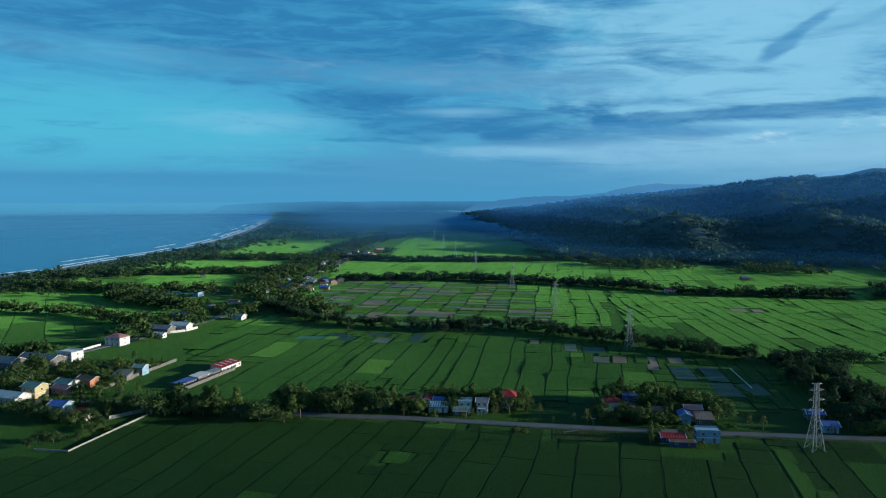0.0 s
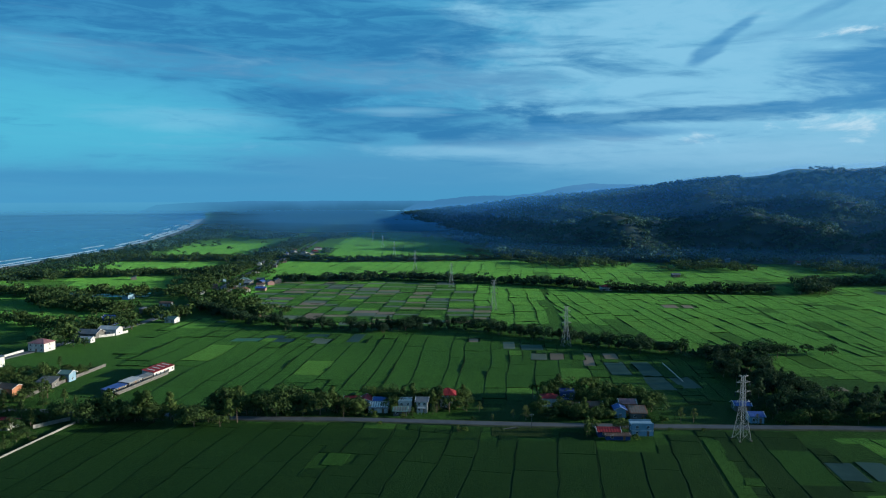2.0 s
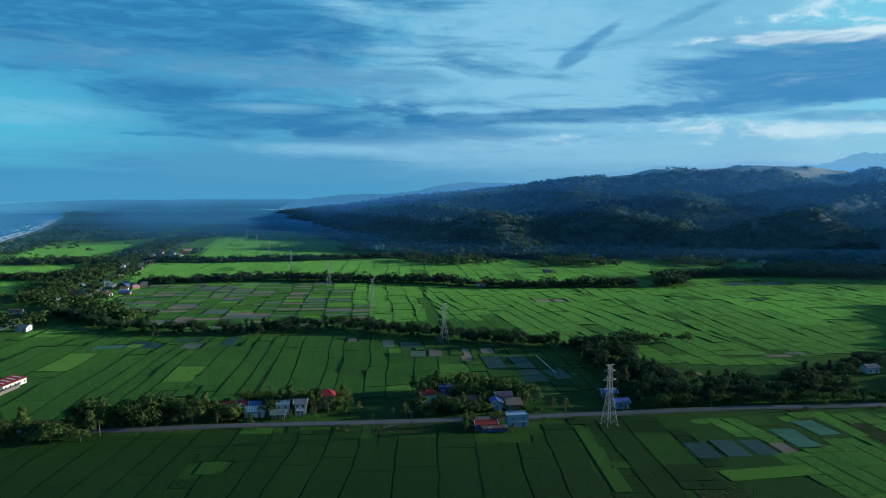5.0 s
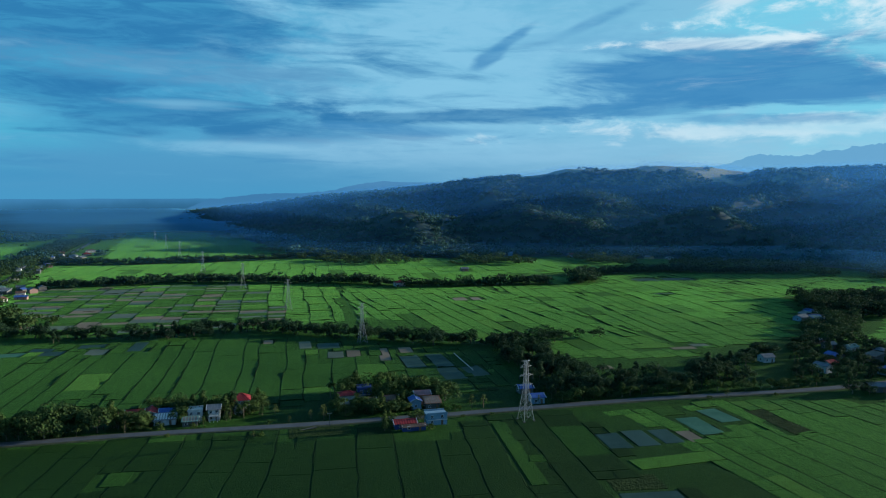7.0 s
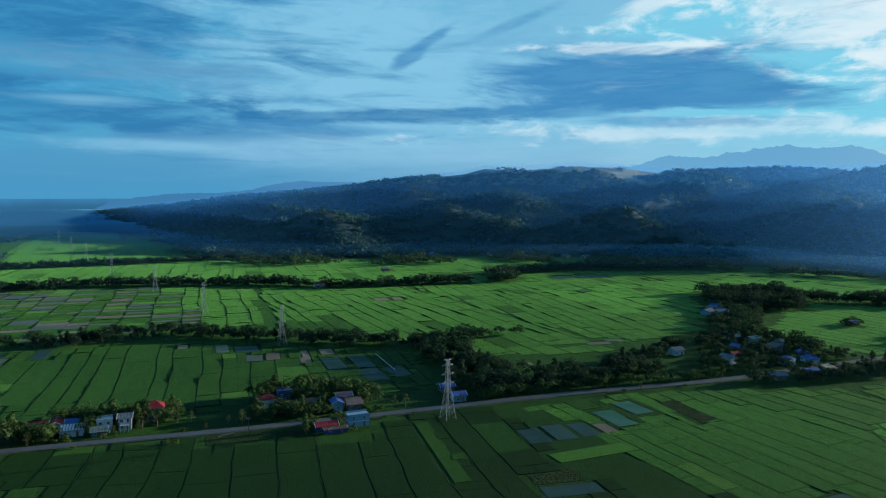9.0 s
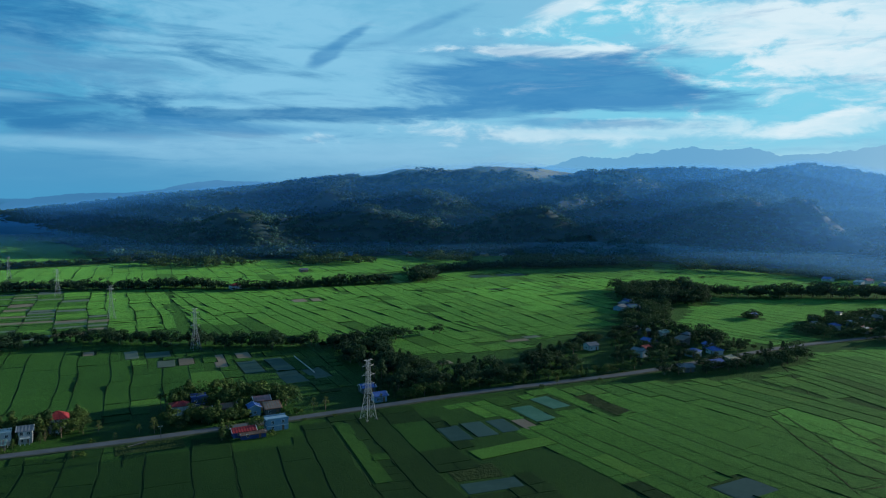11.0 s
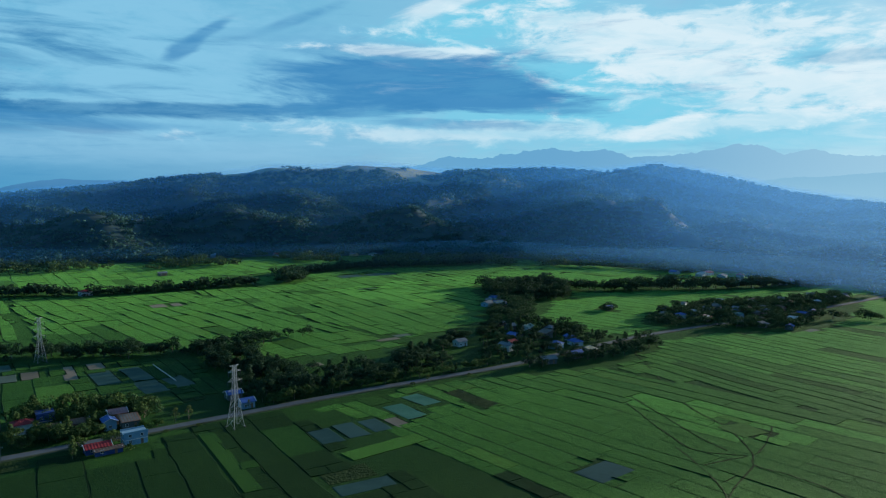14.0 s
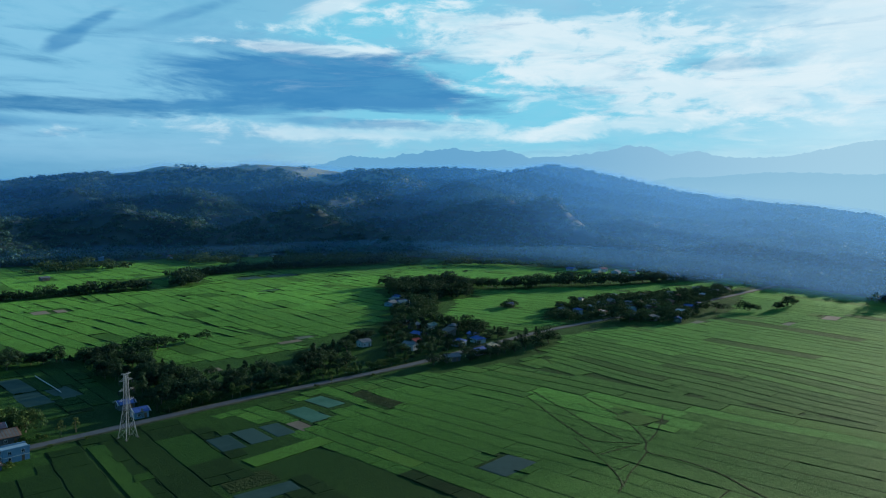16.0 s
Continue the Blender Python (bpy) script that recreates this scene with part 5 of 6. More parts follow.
    woodland("tree_belt", "belt of dark trees between fields", belt_places(BELT_NE, 20, 4.2, r, 0.15), (0.6, 1.2), 9, COARSE)
    woodland("tree_belt", "long belt of dark trees across the plain", belt_places(BELT_3, 20, 4.2, r, 0.15), (0.45, 1.2), 10, COARSE)
    woodland("tree_belt", "far belt of dark trees across the plain", belt_places(BELT_4, 26, 5, r, 0.2), (0.5, 1.1), 11, COARSE)
    woodland("tree_clump", "small clump of trees round a field hut", spread([(521, 339), (541, 341), (540, 351), (522, 349)], 4, r, 200), (0.35, 0.6), 12)
    # trees along the coast road and about the western fields
    road_trees = []
    for line, w, sk in (([(-225, 500), (-205, 590), (-170, 640)], 26, 0.0), ([(-175, 660), (-150, 700), (-190, 760), (-200, 900)], 40, 0.2), ([(-140, 660), (-95, 610)], 30, 0.2),
                        ([(-195, 900), (-190, 1100), (-180, 1350), (-170, 1700)], 46, 0.35), ([(-240, 560), (-300, 600), (-420, 640)], 14, 0.3), ([(-250, 450), (-300, 445), (-380, 430)], 22, 0.2),
                        ([(-240, 750), (-330, 760), (-480, 800)], 26, 0.35), ([(-210, 960), (-330, 950), (-520, 900)], 34, 0.3), ([(-220, 1180), (-480, 1190)], 40, 0.3), ([(-230, 640), (-290, 690), (-330, 720)], 30, 0.2)):
        road_trees += belt_places(line, w, 5.2, r, sk)
    woodland("tree_belt", "dark trees along the coast road and field edges", clear(road_trees, 9), (0.6, 1.2), 13, COARSE, LEAF)
    shore = []
    for y in np.concatenate([np.arange(620, 3200, 5.0), np.arange(3200, 4700, 14.0)]):
        for _ in range(3 if y < 1600 else 2):
            shore.append((coast_x(y) + r.uniform(22, 110) + r.exponential(25), y + r.uniform(-4, 4)))
    woodland("coastal_trees", "strip of dark trees behind the beach", shore, (0.5, 1.0), 14, FARTREE, trunks=False)
    # scattered woods of the far plain
    far = []
    for _ in range(14000):
        y = 1230 + 3300 * r.random() ** 1.3
        x = r.uniform(coast_x(y) + 60, 900)
        n = noise.noise((x * 0.004, y * 0.0022, 3.0)) + 0.5 * noise.noise((x * 0.012, y * 0.006, 9.0))
        if n > ((0.12 if y < 1700 else -0.05) if not (-95 < x < 190 and y < 2050) else 0.75) and not any(inside(b[0], x, y) for b in BLOCKS[11:15]):
            far.append((x, y))
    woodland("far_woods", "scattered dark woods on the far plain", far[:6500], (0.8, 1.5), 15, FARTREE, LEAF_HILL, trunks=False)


def make_hill_forest():
    """Crowns all over the ridge, thinner on its grassy spurs."""
    r = np.random.default_rng(21)
    n, m = RIDGE.shape[:2]
    places, zs = [], []
    for _ in range(46000):
        i, j = r.uniform(0, n - 2), (m - 2) * 0.72 * r.random() ** 1.15
        a, b = int(i), int(j)
        p = RIDGE[a, b] * (1 - (i - a)) * (1 - (j - b)) + RIDGE[a + 1, b] * (i - a) * (1 - (j - b)) + RIDGE[a, b + 1] * (1 - (i - a)) * (j - b) + RIDGE[a + 1, b + 1] * (i - a) * (j - b)
        bare = noise.noise((p[0] * 0.006, p[1] * 0.006, 11.0)) + 0.6 * noise.noise((p[0] * 0.02, p[1] * 0.02, 4.0))
        open_top = 27 < 1.0 + 117.0 * i / (n - 1) < 44 and j > m * 0.5 and bare > -0.45
        if bare > 0.62 or open_top or p[2] < 0.2:
            continue
        places.append((p[0], p[1]))
        zs.append(p[2] - 1.0)
    coarse = [broadleaf(120 + k, 9, 11, 4, 6, 2.3) for k in range(6)]
    close = [broadleaf(110 + k, 9, 10, 6, 9, 1.5) for k in range(6)]
    fore = [i for i, p in enumerate(places) if math.hypot(*p) < 1650]
    rest = [i for i, p in enumerate(places) if math.hypot(*p) >= 1650]
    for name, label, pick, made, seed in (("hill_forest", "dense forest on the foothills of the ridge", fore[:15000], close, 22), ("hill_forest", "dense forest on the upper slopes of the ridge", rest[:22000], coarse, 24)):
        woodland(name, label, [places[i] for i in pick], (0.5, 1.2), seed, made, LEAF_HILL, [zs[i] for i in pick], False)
    # wooded skirt on the level ground at its foot
    skirt = []
    foot = RIDGE[:, 3, :2]
    for _ in range(2600):
        i = int(r.integers(8, n - 1))
        k = 1 - r.uniform(0.0, float(np.interp(i, [0, n * 0.33, n * 0.5, n], [0.14, 0.14, 0.10, 0.05])))
        x, y = foot[i] * k
        if noise.noise((x * 0.012, y * 0.012, 6.0)) + 0.4 * noise.noise((x * 0.04, y * 0.04, 2.0)) > 0.02:
            skirt.append((x, y))
    woodland("foot_wood", "dark trees and hamlets at the foot of the ridge", skirt, (0.6, 1.25), 23, COARSE, LEAF, trunks=False)


def drop_unused():
    """Takes away the patterns that were never planted."""
    for ob in PROTOS + PALMS + PALES + SHRUBS + BROOK_MIX + ROAD_MIX + VILLAGE_MIX[:8]:
        if ob not in FIRST:
            for o in (*ob.children, ob):
                bpy.data.objects.remove(o)


# ---- pylons ----
def pylon():
    """A lattice tower 27 m high with four pairs of arms."""
    high = 27.0
    ob = tagged(new("pylon"), "tall galvanised steel lattice power pylon in a field", "pylon", "power line pylons")

    def half(z):
        return float(np.interp(z, [0, 14.5, 27], [2.7, 0.85, 0.55]))

    corners = ((-1, -1), (1, -1), (1, 1), (-1, 1))
    levels = [0, 4.0, 7.5, 10.3, 12.6, 14.5, 16.3, 18.1, 19.9, 21.7, 23.5, 25.3, 27.0]
    for a, b in corners:
        leg = Solid()
        bends = (-0.3, 14.5, 27.0)
        leg.add([(a * half(z) + dx * 0.075, b * half(z) + dy * 0.075, z) for z in bends for dx, dy in corners],
                [(i * 4 + j, i * 4 + (j + 1) % 4, i * 4 + 4 + (j + 1) % 4, i * 4 + 4 + j) for i in range(2) for j in range(4)] + [(3, 2, 1, 0), (8, 9, 10, 11)])
        part("leg", leg.mesh("leg", STEEL), ob)
        part("footing", Solid().box(a * 2.72 - 0.35, b * 2.72 - 0.35, -0.2, a * 2.72 + 0.35, b * 2.72 + 0.35, 0.5).mesh("footing", PAINT["grey"]), ob, "concrete footing")
    for k in range(4):
        (a0, b0), (a1, b1) = corners[k], corners[(k + 1) % 4]
        face = Solid()
        for z0, z1 in zip(levels, levels[1:]):
            h0, h1 = half(z0), half(z1)
            face.strut((a0 * h0, b0 * h0, z0), (a1 * h1, b1 * h1, z1), 0.032)
            face.strut((a1 * h0, b1 * h0, z0), (a0 * h1, b0 * h1, z1), 0.032)
            face.strut((a0 * h1, b0 * h1, z1), (a1 * h1, b1 * h1, z1), 0.03)
        part("bracing", face.mesh("bracing", STEEL), ob)
    for z, reach in ((26.8, 2.4), (24.2, 3.1), (20.2, 3.5), (16.0, 3.5)):
        for side in (-1, 1):
            h = half(z)
            arm = Solid()
            tip = (side * reach, 0, z + 0.15)
            for b in (-1, 1):
                arm.strut((side * h, b * h, z), tip, 0.05)
                arm.strut((side * h, b * h, min(z + 1.2, 27.0)), tip, 0.04)
                arm.strut((side * (h + reach) / 2, b * h / 2, z + 0.08), (side * (h + reach) / 2, b * h / 2, z + 0.65), 0.05)
            arm = part("arm", arm.mesh("arm", STEEL), ob)
            if z < 26:
                ins = Solid()
                for i in range(4):
                    ins.box(side * reach - 0.13, -0.13, z - 0.35 - i * 0.4, side * reach + 0.13, 0.13, z - 0.1 - i * 0.4)
                    ins.box(side * reach - 0.05, -0.05, z - 0.5 - i * 0.4, side * reach + 0.05, 0.05, z + 0.1 - i * 0.4)
                part("insulator", ins.mesh("insulator", GLASS), arm, "dark string of insulators")
    return ob


PYLON = pylon()
PYLON_SPOTS = ((146.8, 280.8), (121.6, 471.5), (96.4, 628), (74.5, 797), (42.2, 990), (17.3, 1212), (-3, 1420), (-25, 1640))
PYLON.matrix_basis = at(*PYLON_SPOTS[0], -8)
for x, y in PYLON_SPOTS[1:]:
    copy_thing(PYLON, at(x, y, -8))


# ---- houses ----
WIN = Solid().box(-0.6, -0.08, 0, 0.6, 0.06, 1.2).mesh("window", FRAME)
PANE = Solid().box(-0.5, -0.11, 0.1, -0.03, -0.085, 1.1).box(0.03, -0.11, 0.1, 0.5, -0.085, 1.1).mesh("pane", GLASS)
LEAF_DOOR = Solid().box(-0.5, -0.1, 0, 0.5, 0.05, 2.1).mesh("door", DOOR)
SILL = Solid().box(-0.7, -0.2, -0.1, 0.7, 0.0, 0.0).mesh("sill", PAINT["grey"])


def corrugated(verts, faces, a, b, c, d, thick=0.07, ribs=None):
    """A roof sheet with standing ribs between eaves a-b and ridge d-c."""
    a, b, c, d = (Vector(p) for p in (a, b, c, d))
    n = (b - a).cross(d - a).normalized()
    ribs = ribs or max(4, int((b - a).length / 1.1))
    base = len(verts)
    for i in range(ribs * 2 + 1):
        s = i / (ribs * 2)
        lift = n * (0.07 if i % 2 else 0.0)
        verts += [a.lerp(b, s) + lift, d.lerp(c, s) + lift, a.lerp(b, s) - n * thick, d.lerp(c, s) - n * thick]
    for i in range(ribs * 2):
        q = base + i * 4
        faces += [(q, q + 4, q + 5, q + 1), (q + 2, q + 3, q + 7, q + 6), (q, q + 2, q + 6, q + 4), (q + 1, q + 5, q + 7, q + 3)]
    e = base + ribs * 8
    faces += [(base, base + 1, base + 3, base + 2), (e, e + 2, e + 3, e + 1)]


def roof_mesh(style, w, d, h, pitch, eave, mat):
    v, f = [], []
    x, y = w / 2 + eave, d / 2 + eave
    z = h - eave * pitch + 0.05
    top = h + (d / 2) * pitch + 0.05
    if style == "gable":
        corrugated(v, f, (-x, -y, z), (x, -y, z), (x, 0, top), (-x, 0, top))
        corrugated(v, f, (x, y, z), (-x, y, z), (-x, 0, top), (x, 0, top))
        n = len(v)
        v += [(-x, -0.22, top - 0.06), (x, -0.22, top - 0.06), (x, 0, top + 0.12), (-x, 0, top + 0.12), (-x, 0.22, top - 0.06), (x, 0.22, top - 0.06)]
        f += [(n, n + 1, n + 2, n + 3), (n + 3, n + 2, n + 5, n + 4)]
    elif style == "hip":
        k = max(0.4, x - y)
        corrugated(v, f, (-x, -y, z), (x, -y, z), (k, 0, top), (-k, 0, top))
        corrugated(v, f, (x, y, z), (-x, y, z), (-k, 0, top), (k, 0, top))
        corrugated(v, f, (x, -y, z), (x, y, z), (k, 0.01, top), (k, -0.01, top))
        corrugated(v, f, (-x, y, z), (-x, -y, z), (-k, -0.01, top), (-k, 0.01, top))
    else:
        corrugated(v, f, (-x, -y, z), (x, -y, z), (x, y, z + 2 * y * pitch * 0.6), (-x, y, z + 2 * y * pitch * 0.6))
    return mesh_of("roof", v, f, mat)


def house(x, y, heading, w, d, h, style, wall, roof, label, pitch=0.42, eave=0.6, storeys=1, porch=False, plain=False, skylights=False, name="house", group=""):
    """A house with its front to the south before it is turned."""
    ob = tagged(new(name), label, "house" if name == "house" else "building", group)
    ob.matrix_basis = at(x, y, heading)
    body = Solid().box(-w / 2, -d / 2, -0.2, w / 2, d / 2, h)
    if style == "gable":
        t = h + d / 2 * pitch
        body.add([(-w / 2, -d / 2, h), (-w / 2, d / 2, h), (-w / 2, 0, t), (w / 2, -d / 2, h), (w / 2, d / 2, h), (w / 2, 0, t)], [(0, 2, 1), (3, 4, 5), (0, 3, 5, 2), (1, 2, 5, 4)])
    elif style == "shed":
        t = h + d * pitch * 0.6
        body.add([(-w / 2, -d / 2, h), (w / 2, -d / 2, h), (w / 2, d / 2, h), (-w / 2, d / 2, h), (-w / 2, d / 2, t), (w / 2, d / 2, t)], [(0, 1, 5, 4), (2, 3, 4, 5), (0, 4, 3), (1, 2, 5)])
    elif style == "flat":
        body.box(-w / 2 - 0.15, -d / 2 - 0.15, h, w / 2 + 0.15, d / 2 + 0.15, h + 0.25)
        body.box(-w / 2 - 0.15, -d / 2 - 0.15, h + 0.25, w / 2 + 0.15, -d / 2 + 0.1, h + 0.9)
        body.box(-w / 2 - 0.15, d / 2 - 0.1, h + 0.25, w / 2 + 0.15, d / 2 + 0.15, h + 0.9)
    part("wall", body.mesh("wall", PAINT[wall]), ob)
    if style != "flat":
        part("roof", roof_mesh(style, w, d, h, pitch, eave, METAL[roof]), ob)
    rise = h / storeys
    n = max(2, int(w / (3.4 if not plain else 5.0)))
    for s in range(storeys):
        for i in range(n):
            px = -w / 2 + w * (i + 0.5) / n
            if s == 0 and i == n // 2:
                part("door", LEAF_DOOR, ob, m=pose(px, -d / 2, 0.05))
            else:
                win = part("window", WIN, ob, m=pose(px, -d / 2, s * rise + 0.95))
                part("pane", PANE, win)
                if not plain:
                    part("sill", SILL, win)
        for side in ((-1, 1) if not plain else (-1,)):
            win = part("window", WIN, ob, m=pose(side * w / 2, 0, s * rise + 0.95, 0, 0, 90 * side))
            part("pane", PANE, win)
    if storeys > 1:
        part("floor_band", Solid().box(-w / 2 - 0.12, -d / 2 - 0.12, rise - 0.12, w / 2 + 0.12, d / 2 + 0.12, rise + 0.1).mesh("floor_band", PAINT["white"]), ob)
    if style == "gable" and not plain:
        for side in (-1, 1):
            board = Solid()
            xx = side * (w / 2 + eave + 0.04)
            for end in (-1, 1):
                board.strut((xx, end * (d / 2 + eave), h - eave * pitch), (xx, 0, h + d / 2 * pitch + 0.08), 0.16)
            part("fascia", board.mesh("fascia", PAINT["white"]), ob, "white gable board")
    if skylights:
        for px in (-0.36, -0.12, 0.12, 0.36):
            rise_at = h + d * 0.45 * pitch * 0.6
            part("skylight", Solid().box(-0.55, -d * 0.32, 0.06, 0.55, d * 0.32, 0.12).mesh("skylight", METAL["white"]), ob, "pale translucent roof sheet", m=pose(px * w, 0, rise_at + 0.25, math.degrees(math.atan(pitch * 0.6)), 0, 0))
    if porch:
        for s in range(1, storeys):
            rail = Solid()
            for k in range(9):
                px = -w * 0.35 + w * 0.7 * k / 8
                rail.box(px - 0.05, -d / 2 - 2.38, s * rise + 0.1, px + 0.05, -d / 2 - 2.3, s * rise + 0.95)
            rail.box(-w * 0.35, -d / 2 - 2.4, s * rise + 0.95, w * 0.35, -d / 2 - 2.28, s * rise + 1.05)
            part("railing", rail.mesh("railing", PAINT["white"]), ob)
        deck = Solid().box(-w * 0.35, -d / 2 - 2.4, rise - 0.15, w * 0.35, -d / 2, rise + 0.1)
        part("balcony", deck.mesh("balcony", PAINT["white"]), ob)
        for px in (-w * 0.32, 0, w * 0.32):
            part("column", Solid().box(px - 0.16, -d / 2 - 2.3, -0.2, px + 0.16, -d / 2 - 2.0, rise - 0.15).mesh("column", PAINT["white"]), ob)
    return ob


HOUSES = [  # x, y, heading, width, depth, height, roof style, wall, roof, label, options
    (-15.5, 343, 6, 7, 7, 3.4, "gable", "white", "red", "house with a bright red gabled metal roof", {}),
    (-9.0, 342, 96, 8, 6.5, 3.6, "gable", "white", "red", "house with a red roof and a low white front", {}),
    (-1.0, 341, 8, 8, 6, 3.4, "gable", "grey", "blue", "house with a shiny blue metal roof", {}),
    (-3.0, 333, 6, 9, 5, 2.8, "shed", "white", "grey", "low roadside shop with a grey sheet roof", {}),
    (9.5, 333.5, 6, 6, 5.5, 4.8, "flat", "white", "", "two-storey whitish concrete house with a flat roof", {"storeys": 2, "porch": True}),
    (17.5, 332.5, 8, 5, 6, 5.4, "gable", "white", "grey", "two-storey white house with balconies", {"storeys": 2, "porch": True}),
    (7.0, 326.5, 6, 6, 3.5, 2.6, "shed", "grey", "teal", "small roadside stall with a greenish roof", {}),
    (30.0, 341, 6, 7.5, 7.5, 6.2, "hip", "white", "red", "two-storey house with a steep red hipped roof and porch", {"storeys": 2, "porch": True, "pitch": 0.6}),
    (79.0, 337, 8, 8, 6.5, 4.4, "hip", "white", "red", "white house with arched front and red roof", {"pitch": 0.4}),
    (88.5, 340, 8, 7, 6, 5.6, "flat", "navy", "", "dark blue two-storey box of a house", {"storeys": 2}),
    (87.5, 328, 8, 6, 5, 2.8, "gable", "white", "rust", "small white hut with a rusty roof", {}),
    (97.5, 327, 8, 8, 6, 3.0, "gable", "pink", "rust", "low house with a rust-brown roof and white front", {}),
    (112.5, 323, 8, 7, 6, 5.0, "gable", "orange", "pink", "house with a faded pinkish roof", {}),
    (107.0, 317, 98, 6, 5, 4.0, "gable", "blue", "blue", "small house with a bright blue gabled roof", {}),
    (114.5, 314, 8, 7, 6, 3.2, "shed", "grey", "rust", "house with a brown lean-to roof", {}),
    (108.0, 291.5, 6, 9, 5.5, 4.6, "flat", "blue", "", "pale blue plastered two-storey building beside the road", {"storeys": 2}),
    (93.5, 291, 6, 9, 5, 2.6, "gable", "navy", "red", "low house with a dark red roof and blue wall", {}),
    (96.0, 286.0, 6, 10, 2.6, 1.9, "shed", "navy", "rust", "long low dark-blue shed", {"pitch": 0.15}),
    (165.0, 304.5, 8, 6, 6, 3.2, "gable", "blue", "blue", "hut with a bright blue sheet roof under trees", {}),
    (167.5, 322, 8, 7, 6, 3.0, "gable", "grey", "blue", "hut with a blue roof half hidden by trees", {}),
    (-206, 356, 20, 9, 8, 6.2, "gable", "cream", "teal", "tall cream house with a green metal roof", {"storeys": 2}),
    (-216, 349, 20, 22, 9, 3.6, "gable", "white", "white", "long hall with a white metal roof", {}),
    (-165, 322, 14, 9, 7, 3.4, "hip", "white", "red", "bungalow with a dark red hipped roof", {}),
    (-177, 326, 14, 8, 7, 5.6, "gable", "blue", "blue", "blue two-storey house with a blue roof", {"storeys": 2}),
    (-190, 378, 22, 10, 7, 4.2, "gable", "orange", "rust", "orange house with a terracotta-coloured roof", {}),
    (-199, 373, 22, 10, 8, 3.6, "gable", "white", "teal", "white house with a pale green roof", {}),
    (-196, 364, 22, 10, 6, 3.2, "gable", "pink", "pink", "low pinkish house among trees", {}),
    (-178, 392, 12, 9, 6, 3.2, "shed", "grey", "grey", "grey lean-to shed beside a lane", {}),
    (-173, 404, 12, 6, 6, 4.6, "gable", "blue", "teal", "small turquoise house among trees", {}),
    (-234, 395, 20, 9, 7, 3.4, "gable", "white", "red", "house with a small red roof between trees", {}),
    (-224, 487, 16, 12, 10, 5.8, "hip", "white", "pink", "large white house with a faded red hipped roof", {"storeys": 2}),
    (-232, 440, 20, 12, 9, 5.6, "flat", "white", "", "white flat-roofed concrete building", {"storeys": 2}),
    (-244, 430, 20, 26, 12, 3.8, "gable", "grey", "grey", "long warehouse with a grey roof", {}),
    (-262, 424, 20, 20, 12, 3.6, "gable", "grey", "grey", "workshop with a grey metal roof", {}),
    (-200, 541, 14, 14, 8, 4.6, "gable", "white", "white", "white building with a whitish roof by the coast road", {}),
    (-212, 532, 14, 18, 10, 3.6, "gable", "grey", "grey", "yard building with a grey roof", {}),
    (-205, 512, 14, 8, 5, 3.0, "gable", "white", "white", "small white shed behind a wall", {}),
    (-216, 585, 14, 10, 8, 5.6, "gable", "navy", "blue", "dark blue house among trees", {"storeys": 2}),
    (-170, 590, 20, 9, 7, 3.4, "gable", "white", "teal", "white house with a greenish roof at the field edge", {}),
    (-139.5, 380, -72, 13, 5.5, 2.2, "shed", "grey", "blue", "low shed with a bluish roof beside a wall", {"pitch": 0.12, "eave": 0.3}),
    (-135.5, 392.5, -72, 11, 6, 2.6, "shed", "grey", "white", "low shed with a whitish roof in a row", {"pitch": 0.12, "eave": 0.3}),
    (-132.5, 402.5, 108, 8, 6.5, 2.3, "gable", "grey", "grey", "low grey shed between two buildings", {"pitch": 0.2, "eave": 0.4}),
    (-128.5, 417, -72, 19, 7.5, 3.0, "shed", "white", "red", "white hall with a dark red lean-to roof", {"pitch": 0.22, "eave": 0.4, "skylights": True}),
    (238, 757, -6, 11, 8, 4.4, "hip", "white", "red", "farmhouse with a red roof at the tree belt", {}),
    (366, 878, 0, 9, 7, 3.4, "gable", "grey", "grey", "grey hut alone in the far fields", {}),
    (531, 344, 0, 6, 5, 3.0, "gable", "grey", "blue", "small field hut with a bluish roof", {}),
]
HOUSE_SPOTS = [(h[0], h[1], max(h[3], min(h[4], 14)) * 0.62) for h in HOUSES]


def village(poly, count, seed, gap, group, scale=1.0, spots=None):
    """A loose cluster of low houses, no two alike in place and turn."""
    r = np.random.default_rng(seed)
    spots = spots or spread(poly, gap, r, 2000)[:count]
    out = []
    for x, y in spots:
        if near_line(ROAD_LINE, x, y) < 8 or near_line(COAST_ROAD, x, y) < 7:
            continue
        wall = str(r.choice(["white", "grey", "blue", "pink", "cream"], p=[0.4, 0.3, 0.12, 0.1, 0.08]))
        roof = str(r.choice(["grey", "rust", "white", "blue", "red", "teal"], p=[0.42, 0.12, 0.08, 0.26, 0.05, 0.07]))
        words = {"grey": "grey", "rust": "rusty brown", "white": "whitish", "blue": "blue", "red": "red", "teal": "greenish"}[roof]
        walls = {"white": "white", "grey": "bare concrete", "blue": "pale blue", "pink": "pinkish", "cream": "cream"}[wall]
        out.append((x, y, r.uniform(-25, 25) + r.choice([0, 90]), r.uniform(7, 11) * scale, r.uniform(6, 8) * scale, r.uniform(2.8, 4.2), str(r.choice(["gable", "hip", "gable", "shed"])), wall, roof,
                    f"low {walls} house with a {words} metal roof", {"plain": True, "group": group}))
    HOUSE_SPOTS.extend((h[0] - 0.5, h[1] - 1.2, 4.4) for h in out)
    return out


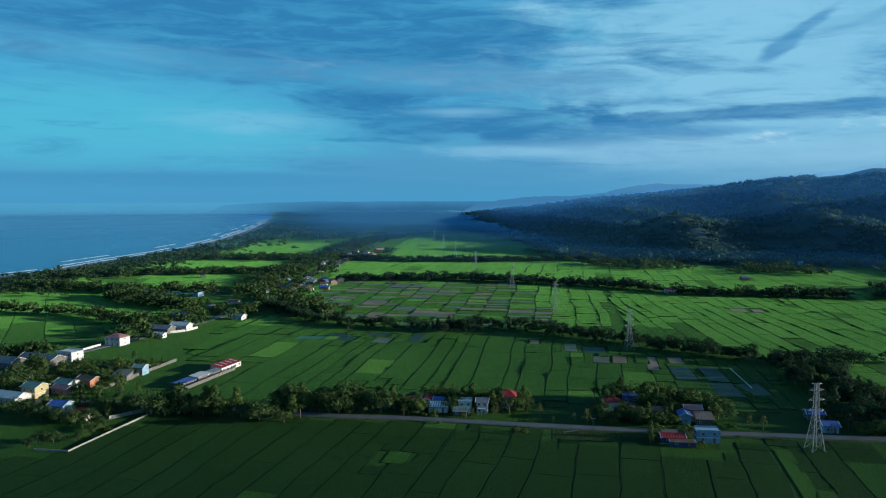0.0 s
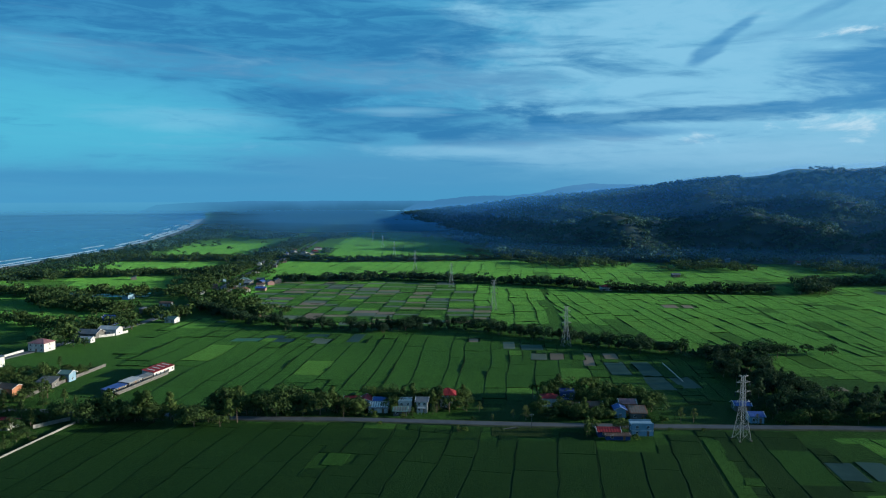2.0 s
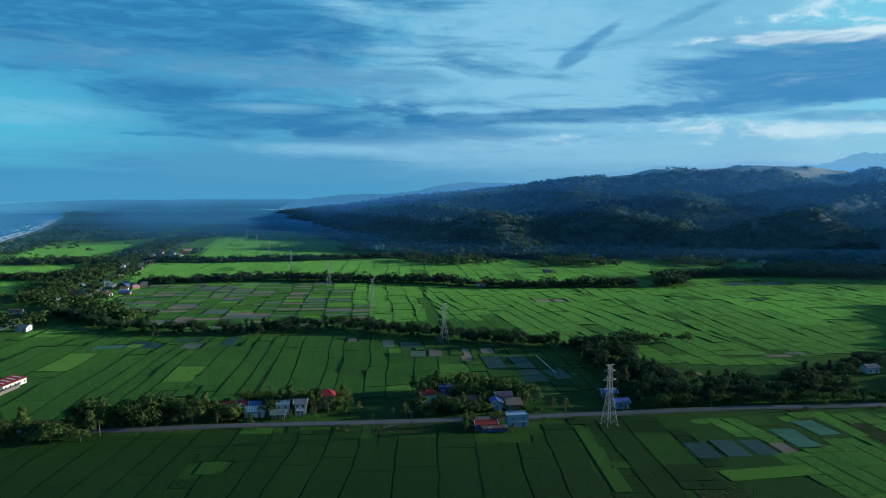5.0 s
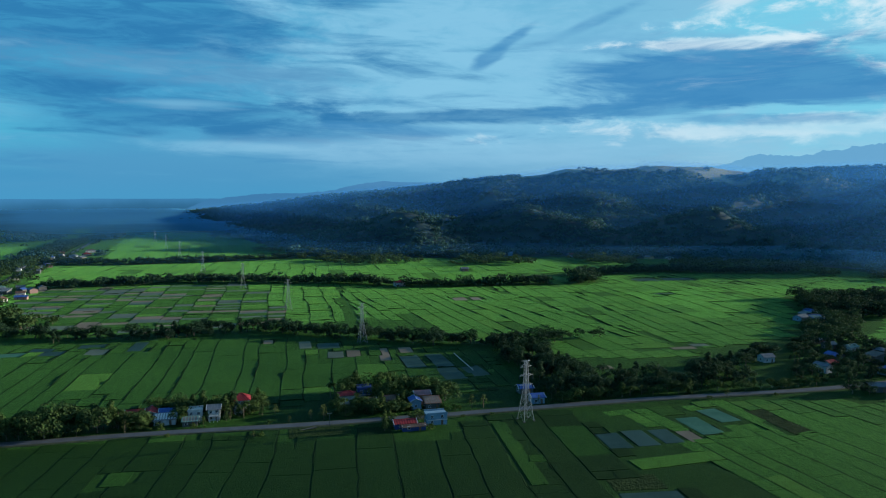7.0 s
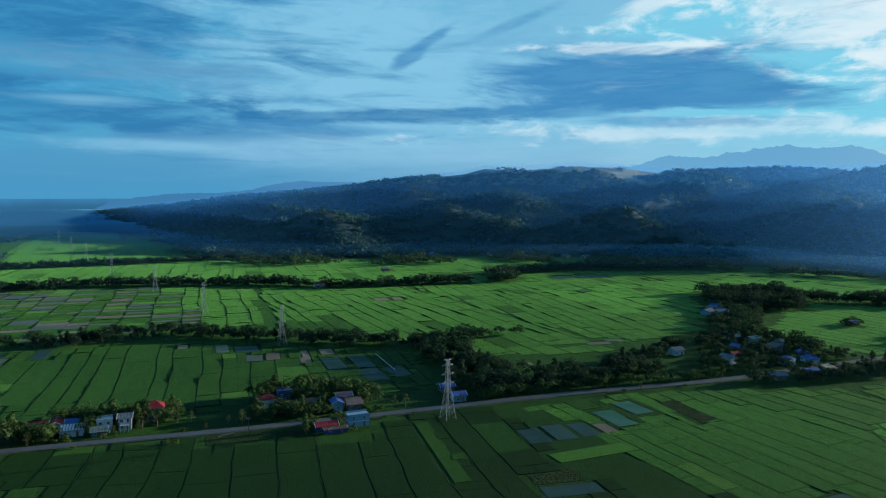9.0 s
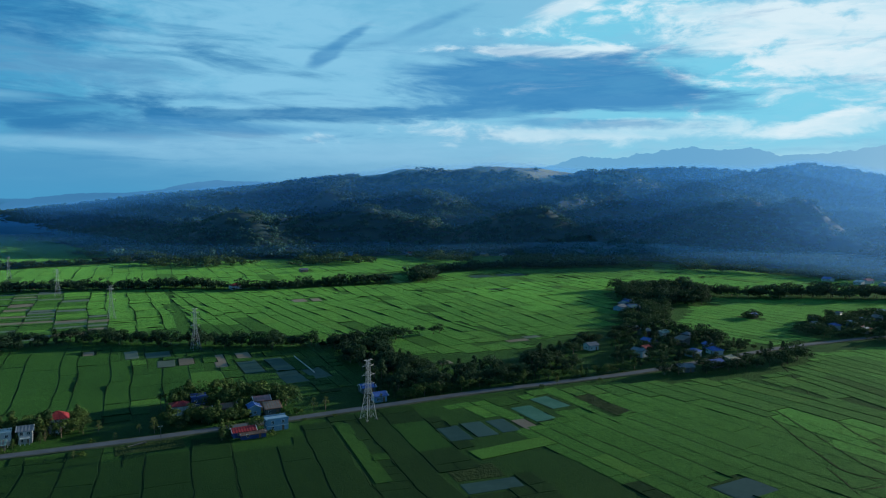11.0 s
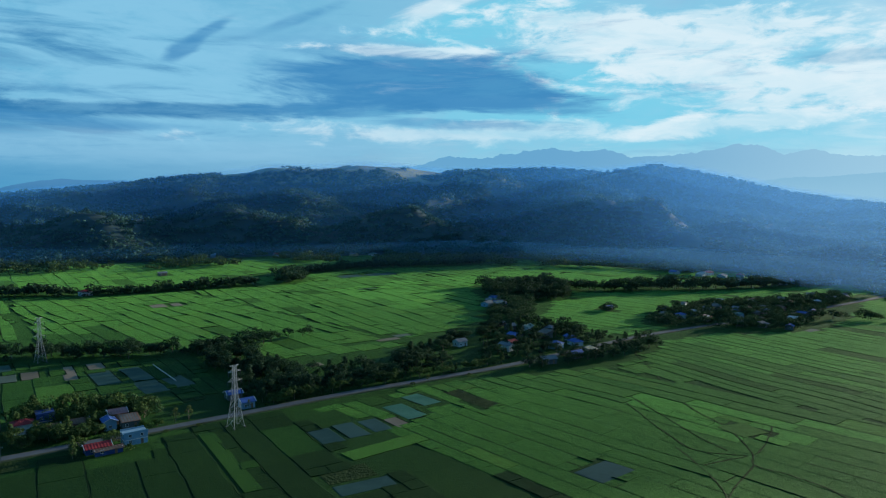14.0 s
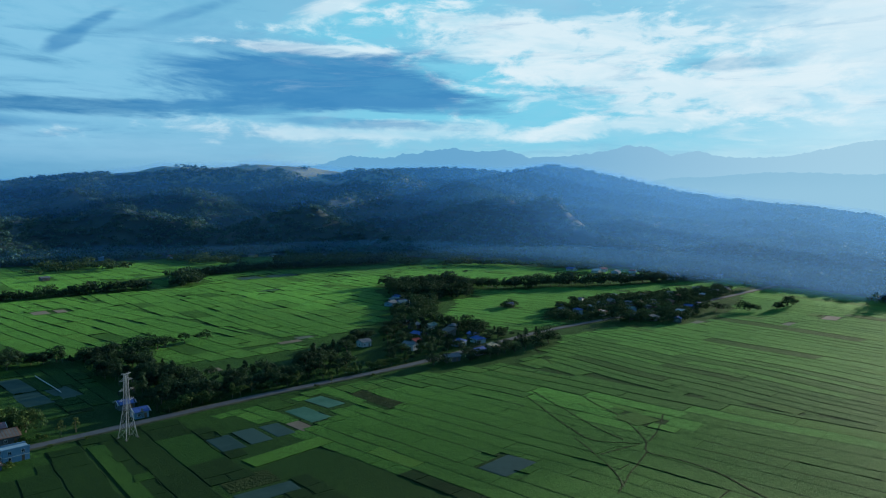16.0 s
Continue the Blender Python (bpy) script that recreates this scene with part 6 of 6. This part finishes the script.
HOUSES += village([], 0, 31, 11, "houses of the village", 0.85, [(408, 360), (409, 335), (414, 318), (379, 321), (399, 289), (366, 272), (361, 257), (385, 268), (337, 260), (330, 270), (335, 331), (396, 308), (402, 345), (352, 266),
                                                                 (376, 256), (374, 282), (391, 279), (346, 300), (360, 308)])
HOUSES += village(VILLAGE_2, 40, 32, 12.5, "houses of the second village", 0.7)
HOUSES += village([(468, 428), (496, 456), (508, 452), (480, 420)], 5, 33, 10, "huts by the grove")
HOUSES += village([(-172, 760), (-172, 900), (-120, 870), (-130, 780)], 14, 34, 16, "houses of the roadside town", 1.0)
HOUSES += village([(-210, 640), (-195, 760), (-215, 880), (-180, 1150), (-150, 1150), (-165, 900), (-168, 650)], 24, 35, 22, "houses along the coast road", 0.95)
HOUSES += village([(-185, 1140), (-185, 1420), (-120, 1420), (-120, 1140)], 16, 36, 24, "houses of the far town", 1.5)
HOUSES += village([(-330, 700), (-330, 1150), (-250, 1150), (-250, 700)], 4, 37, 60, "farmhouses west of the coast road", 0.95)
HOUSES += village([(180, 1190), (560, 1090), (800, 880), (830, 820), (560, 1060), (190, 1160)], 14, 38, 30, "huts at the foot of the ridge", 1.3)
HOUSES += village([(830, 450), (900, 250), (880, 220), (800, 330), (810, 430)], 16, 39, 20, "houses below the ridge", 1.2)
HOUSES += village([(-150, 1900), (-250, 2700), (350, 2900), (250, 2100)], 26, 41, 60, "houses of the far plain", 2.0)
for h in HOUSES:
    house(*h[:10], **h[10])


# ---- walls and small things ----
def boundary_wall(line, high, mat, label):
    """A masonry wall in bays between square posts."""
    ob = tagged(new("boundary_wall"), label, "wall")
    for (x0, y0), (x1, y1) in zip(line, line[1:]):
        d = math.hypot(x1 - x0, y1 - y0)
        n = max(1, round(d / 4.0))
        turn = math.degrees(math.atan2(y1 - y0, x1 - x0))
        bay = Solid().box(0.14, -0.09, -0.2, d / n - 0.14, 0.09, high).box(0.14, -0.14, high, d / n - 0.14, 0.14, high + 0.1).mesh("panel", mat)
        post = Solid().box(-0.14, -0.16, -0.2, 0.14, 0.16, high + 0.25).mesh("post", mat)
        for i in range(n):
            s = i / n
            m = pose(x0 + (x1 - x0) * s, y0 + (y1 - y0) * s, 0, 0, 0, turn)
            part("panel", bay, ob, m=m)
            part("post", post, ob, m=m)
    return ob


boundary_wall([(-163, 279.4), (-148.6, 277.6), (-137, 326.5)], 0.75, PAINT["pale"], "long white concrete boundary wall along the rice field")
boundary_wall([(-152, 320), (-141, 331)], 1.5, PAINT["pale"], "short white garden wall under trees")
boundary_wall([(-136.5, 367), (-122.5, 415), (-127, 428)], 1.7, PAINT["grey"], "grey block wall along the sheds")
boundary_wall([(-179, 371), (-165, 437)], 1.7, PAINT["grey"], "low grey wall beside a lane")
boundary_wall([(-239.5, 455), (-233, 482)], 1.7, PAINT["white"], "white wall by the coast road")
boundary_wall([(-213, 522), (-196, 534), (-190, 548)], 1.6, PAINT["white"], "white yard wall by the coast road")
boundary_wall([(166.9, 417), (161.1, 373)], 0.5, PAINT["white"], "pale concrete ditch wall in the wet field")


def utility_pole(x, y, high):
    ob = tagged(new("utility_pole"), "weathered concrete utility pole beside the road", "pole", "roadside poles")
    part("shaft", Solid().strut((0, 0, -0.3), (0, 0, high), 0.17, 0.11).mesh("shaft", PAINT["grey"]), ob)
    arm = part("crossarm", Solid().box(-0.9, -0.06, high - 0.8, 0.9, 0.06, high - 0.66).mesh("crossarm", STEEL), ob)
    for px in (-0.8, 0.0, 0.8):
        part("insulator", Solid().box(px - 0.06, -0.06, high - 0.66, px + 0.06, 0.06, high - 0.45).mesh("insulator", PAINT["white"]), arm)
    ob.matrix_basis = at(x, y, 8)
    return ob


utility_pole(63.5, 303.5, 6.5)
stack = Solid()
for i in range(9):
    stack.strut((-2.6 + 0.3 * i, -2 + 0.2 * i, 0.1), (2.2 + 0.2 * i, 2.4 - 0.2 * i, 0.5 + 0.12 * (i % 3)), 0.14, 0.1)
ob = tagged(new("timber_pile", stack.mesh("timber_pile", PAINT["grey"])), "loose pile of pale timber beside the road", "timber")
ob.matrix_basis = at(54, 303, 30, 0.05)

make_trees()
make_hill_forest()
drop_unused()
